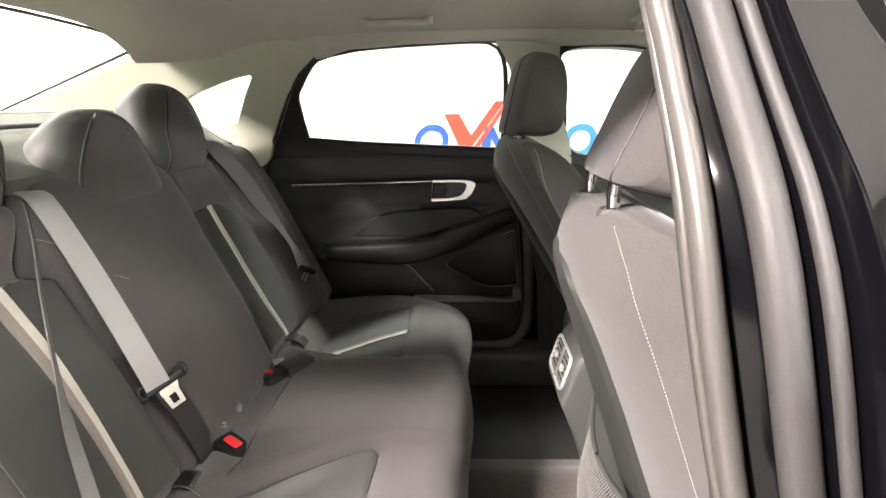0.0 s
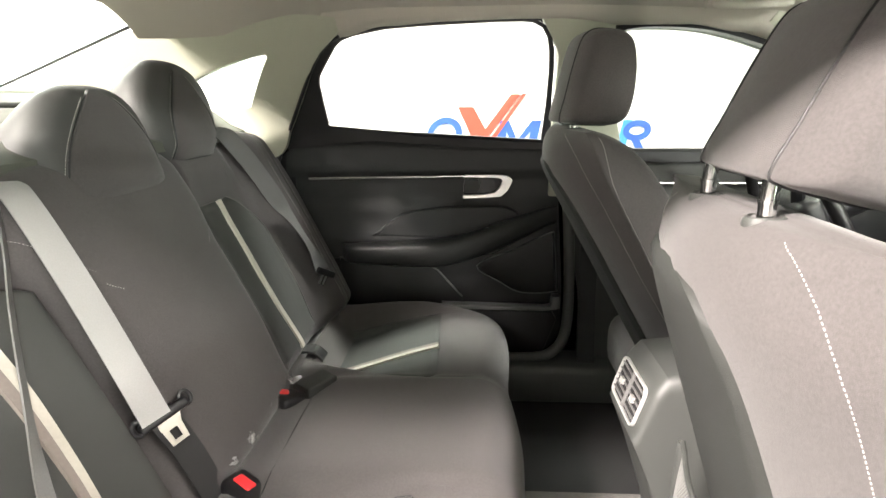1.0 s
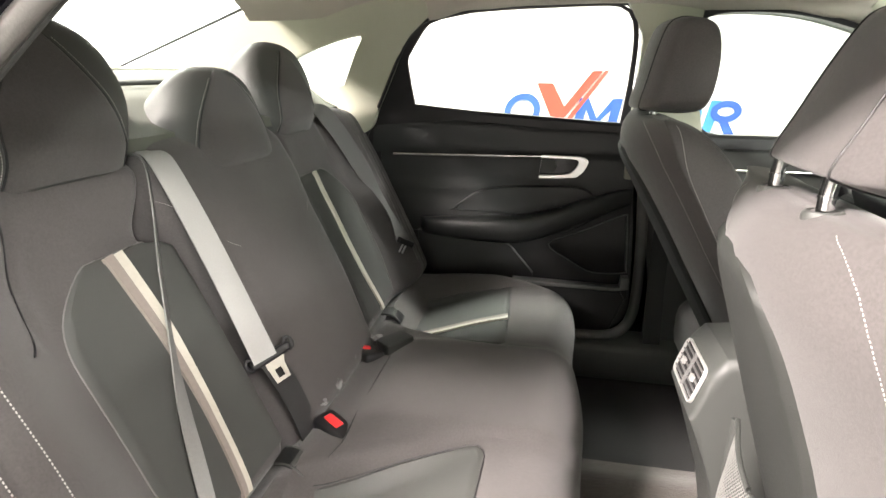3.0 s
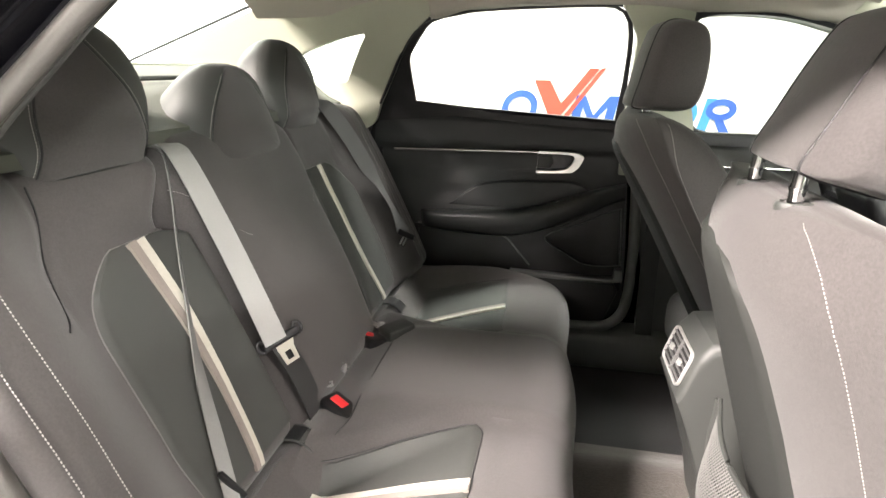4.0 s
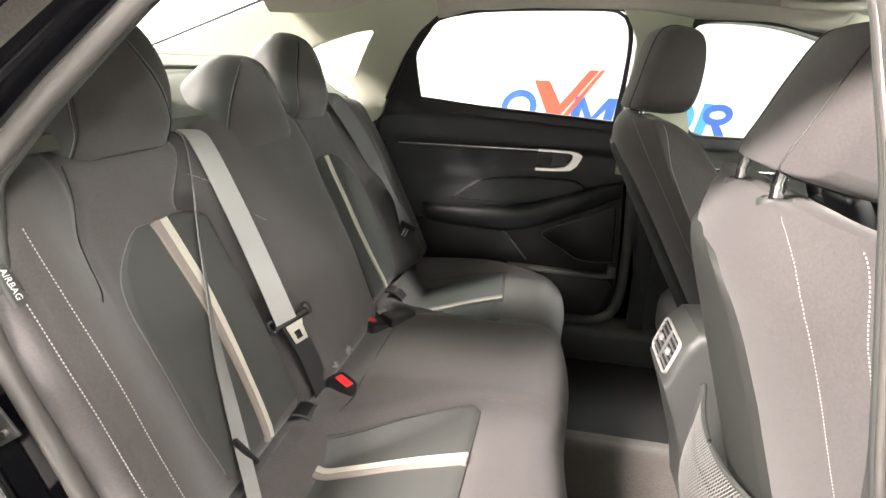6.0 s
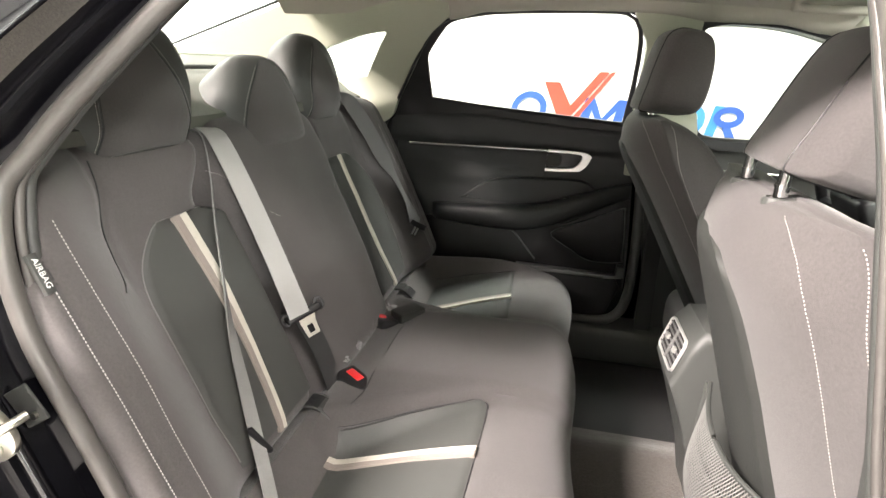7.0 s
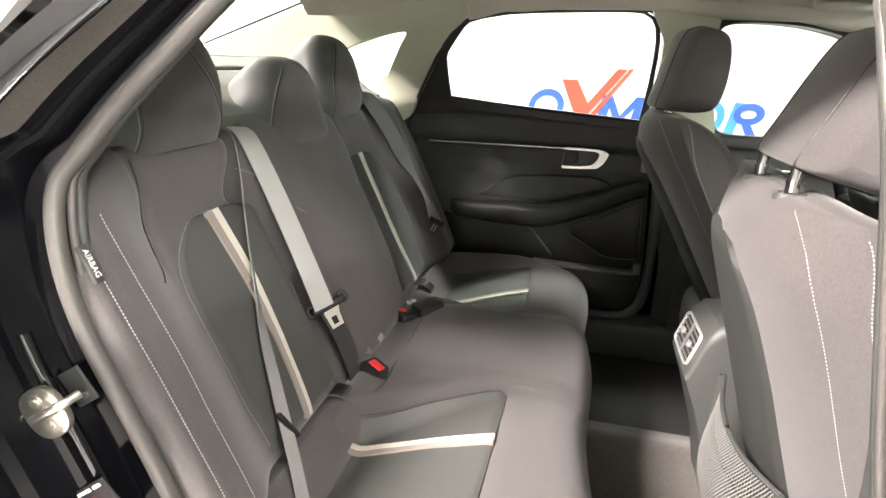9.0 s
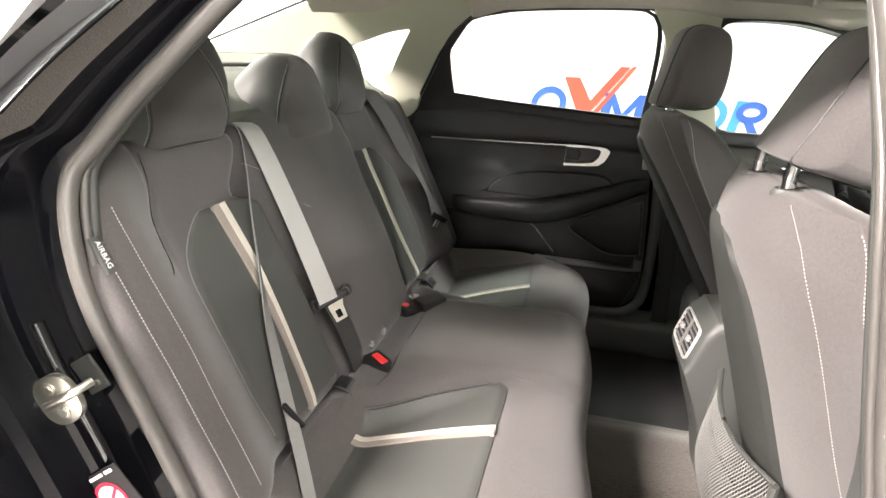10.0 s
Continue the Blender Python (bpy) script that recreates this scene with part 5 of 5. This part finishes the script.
part("body", loft([[(x, y, z) for x, z in prof] for y in (-0.69, -0.4, 0.0, 0.4, 0.69)]), PLASTIC, dash)
part("trim_strip", tube([(1.302, -0.62, 0.80), (1.302, 0.62, 0.80)], 0.006, 8), SATIN, dash, "satin trim strip")
wheel = thing("steering_wheel", "black steering wheel on the driver side", "steering wheel", "", (1.10, 0.36, 0.86))
wheel.rotation_euler = (0, radians(65), 0)
part("rim", tube([(0.18 * math.cos(2 * math.pi * k / 40), 0.18 * math.sin(2 * math.pi * k / 40), 0) for k in range(40)], 0.014, 10, True, up=(0, 0, 1)), PLASTIC, wheel)
part("hub", box(-0.06, 0.06, -0.08, 0.08, -0.02, 0.03, 0.015, 3), PLASTIC, wheel)
for a in (90, 210, 330):
    part("spoke", tube([(0, 0, 0), (0.175 * math.cos(radians(a)), 0.175 * math.sin(radians(a)), 0)], 0.014, 8, up=(0, 0, 1)), PLASTIC, wheel)
part("column", tube([(0, 0, 0.0), (0, 0, 0.30)], 0.035, 12), PLASTIC, wheel)
bm = loft([[(1.12, y, 1.362 - 0.04 * (y / 0.56) ** 2) for y in span(-0.57, 0.57, 10)], [(1.78, y * 1.2, 0.985) for y in span(-0.57, 0.57, 10)]], False)
ws = fix("window_2", bm, GLASS, "sloping windscreen glass of the car", "window")
ws.visible_shadow = False
for s in (-1, 1):
    fix("a_pillar", tube([(1.08, s * 0.57, 1.315), (1.40, s * 0.635, 1.15), (1.76, s * 0.70, 0.975)], 0.035, 10), PILLAR, "pale plastic windscreen pillar", "pillar")

# ---- outer body ----
for s in (-1, 1):
    qp = [(-0.16, 1.0), (-0.98, 1.06), (-1.45, 1.06), (-1.50, 0.60), (-1.40, 0.32), (-0.85, 0.32), (-0.80, 0.55), (-0.62, 0.68), (-0.42, 0.68), (-0.24, 0.55), (-0.19, 0.40)]
    fix("quarter_panel", plate([(x - 0.02, z) for x, z in qp], s * 0.80, s * 0.835, 0.015, 2), BODYPAINT, "black rear quarter panel over the wheel", "car body")
fix("far_outer_doors", box(-0.12, 1.80, 0.745, 0.82, 0.30, 0.98, 0.03, 3), PAINT, "black outer skin of the closed far doors", "car body")
fix("near_rocker", box(-0.05, 1.80, -0.80, -0.68, 0.20, 0.385, 0.03, 3), PAINT, "black sill under the open door", "car body")
fix("floor_pan", box(-1.45, 2.0, -0.72, 0.72, 0.17, 0.225), PLASTIC, "dark underside of the car", "car body")
fix("bonnet", shell(lambda y, x: (x, y, 0.98 - 0.12 * (x - 1.75) ** 1.4), span(-0.75, 0.75, 8), span(1.76, 2.75, 8), 0.65, (0, 0, 1)), BODYPAINT, "black bonnet and front end of the car", "car body")

# ---- small things ----
def lettering(text, size, m, mat, parent):
    """A line of raised letters, its baseline along x of m."""
    cu = bpy.data.curves.new("lettering", "FONT")
    cu.body, cu.size, cu.extrude, cu.align_x, cu.align_y = text, size, 0.0003, "CENTER", "CENTER"
    tmp = bpy.data.objects.new("lettering_source", cu)
    scene.collection.objects.link(tmp)
    me = bpy.data.meshes.new_from_object(tmp.evaluated_get(bpy.context.evaluated_depsgraph_get()))
    bpy.data.objects.remove(tmp)
    me.transform(m)
    me.materials.clear()
    me.materials.append(mat)
    ob = new("lettering", me)
    ob.parent = parent
    return ob


def surface_frame(origin, along, up):
    a, u = Vector(along).normalized(), Vector(up).normalized()
    n = a.cross(u)
    return Matrix(((a.x, u.x, n.x, origin[0]), (a.y, u.y, n.y, origin[1]), (a.z, u.z, n.z, origin[2]), (0, 0, 0, 1)))


tag_at = back_point(-0.646, 0.362, outer_h(0.640, 0.354) + 0.003)
tag = thing("airbag_tag", "grey cloth tag with white AIRBAG lettering on the seat bolster", "tag")
tm = surface_frame(tag_at, -BU, (0, 1, 0))
part("label", box(-0.023, 0.023, -0.0060, 0.0060, -0.004, 0.0014, 0.0006, m=tm), GREYPLASTIC, tag)
lettering("AIRBAG", 0.0100, tm @ Matrix.Translation((0, 0, 0.0022)), WHITEINK, tag)

sticker = thing("warning_sticker", "black warning sticker with red prohibition ring on the door frame", "sticker")
stm = surface_frame((-0.088, -0.7215, 0.655), (0.80, 0, 0.60), (-0.60, 0, 0.80)) @ Matrix.Identity(4)
part("sheet", box(-0.036, 0.036, -0.036, 0.036, -0.001, 0.0005, 0.0, m=stm), PLASTIC, sticker)
part("white_field", loft([[stm @ Vector((0.022 * math.cos(2 * math.pi * k / 28) - 0.004, 0.022 * math.sin(2 * math.pi * k / 28) - 0.002, h)) for k in range(28)] for h in (0.0004, 0.0010)]), WHITEINK, sticker)
ringo = [[stm @ Vector((r * math.cos(2 * math.pi * k / 28) - 0.004, r * math.sin(2 * math.pi * k / 28) - 0.002, h)) for k in range(28)] for r, h in ((0.024, 0.001), (0.024, 0.0016), (0.0195, 0.0016), (0.0195, 0.001))]
part("red_ring", loft(ringo, True, False, True), REDINK, sticker)
part("red_bar", box(-0.022, 0.022, -0.0022, 0.0022, 0.001, 0.0016, m=stm @ Matrix.Translation((-0.004, -0.002, 0)) @ Matrix.Rotation(radians(35), 4, "Z")), REDINK, sticker)
for bx, by, br in ((-0.011, -0.004, 0.0055), (0.004, -0.007, 0.004)):
    part("dark_dot", loft([[stm @ Vector((bx + br * math.cos(2 * math.pi * k / 16), by + br * math.sin(2 * math.pi * k / 16), h)) for k in range(16)] for h in (0.0009, 0.0014)]), PLASTIC, sticker)
for k, (b0, b1) in enumerate(((-0.031, 0.008), (0.013, 0.026))):
    part("text_bar", box(b0, b1, 0.0285, 0.0325, 0.0004, 0.0010, m=stm), WHITEINK, sticker)

# bracket behind the striker's rod
bracket = thing("latch_bracket", "dark plastic bracket beside the door striker", "bracket", "", (-0.122, -0.704, 0.796))
bracket.rotation_euler = (0, radians(-33), 0)
part("plate", box(-0.022, 0.012, 0.012, 0.016, -0.022, 0.022, 0.0018, 3), PANELGREY, bracket)
part("pin", tube([(0.000, 0.008, -0.012), (0.000, 0.014, -0.012)], 0.004, 10), ZINC, bracket)


# crumpled clear wrap on the anchors and the rear buckles
def wrap(at, size, seed):
    rng = random.Random(seed)
    t = thing("plastic_wrap", "crumpled scrap of clear plastic wrap by the buckle", "wrap", "wrap scraps", at)
    for _ in range(5):
        pts = [Vector((rng.uniform(-1, 1), rng.uniform(-1, 1), rng.uniform(-0.5, 0.7))) * size for _ in range(5)]
        wide = smooth_path([Vector((rng.uniform(-1, 1), rng.uniform(-1, 1), rng.uniform(-1, 1))).normalized() for _ in range(5)], 4)
        part("strand", ribbon(smooth_path(pts, 4), wide, 0.0042, 0.0006), WRAP, t)
    return t


wrap((0.012, -0.062, 0.570), 0.014, 3)
wrap((0.006, -0.128, 0.566), 0.011, 5)
wrap((0.006, 0.040, 0.572), 0.008, 8)
wrap((0.030, 0.128, 0.582), 0.013, 9)
block = thing("buckle_cover", "black foam block beside the belt buckle on the cushion", "cover", "", (0.077, 0.128, 0.566))
block.rotation_euler = (0, radians(-2), radians(52))
part("foam", box(-0.036, 0.036, -0.024, 0.024, -0.016, 0.016, 0.004, 3), PANELGREY, block)
part("slot", box(-0.0368, -0.030, -0.017, 0.017, -0.010, 0.010, 0.002), PLASTIC, block, "dark open end")


# ---- wheels ----
def wheel_at(x, y):
    t = thing("wheel", "black car tyre on a grey alloy rim standing on the floor", "wheel", "car wheels", (x, y, 0.335))
    sect = [(0.225, -0.10), (0.30, -0.108), (0.325, -0.095), (0.335, -0.06), (0.335, 0.06), (0.325, 0.095), (0.30, 0.108), (0.225, 0.10)]
    n = 40
    part("tyre", loft([[(r * math.cos(2 * math.pi * k / n), w, r * math.sin(2 * math.pi * k / n)) for r, w in sect] for k in range(n)], True, False, True), TYRE, t)
    rim = part("rim", loft([[(r * math.cos(2 * math.pi * k / n), w, r * math.sin(2 * math.pi * k / n)) for r, w in ((0.222, -0.09), (0.224, 0.09), (0.20, 0.085), (0.20, -0.085))] for k in range(n)], True, False, True), SATIN, t)
    for k in range(5):
        a = 2 * math.pi * k / 5
        part("spoke", tube([(0.03 * math.cos(a), 0, 0.03 * math.sin(a)), (0.205 * math.cos(a), 0, 0.205 * math.sin(a))], 0.022, 8), SATIN, rim)
    part("hub", loft([[(0.05 * math.cos(2 * math.pi * k / 20), w, 0.05 * math.sin(2 * math.pi * k / 20)) for k in range(20)] for w in (-0.06, 0.06)]), SATIN, rim)
    return t


first_wheel = wheel_at(-0.52, -0.70)
for wx, wy in ((-0.52, 0.70), (2.32, -0.70), (2.32, 0.70)):
    copy_thing(first_wheel, Matrix.Translation((wx, wy, 0.335)))
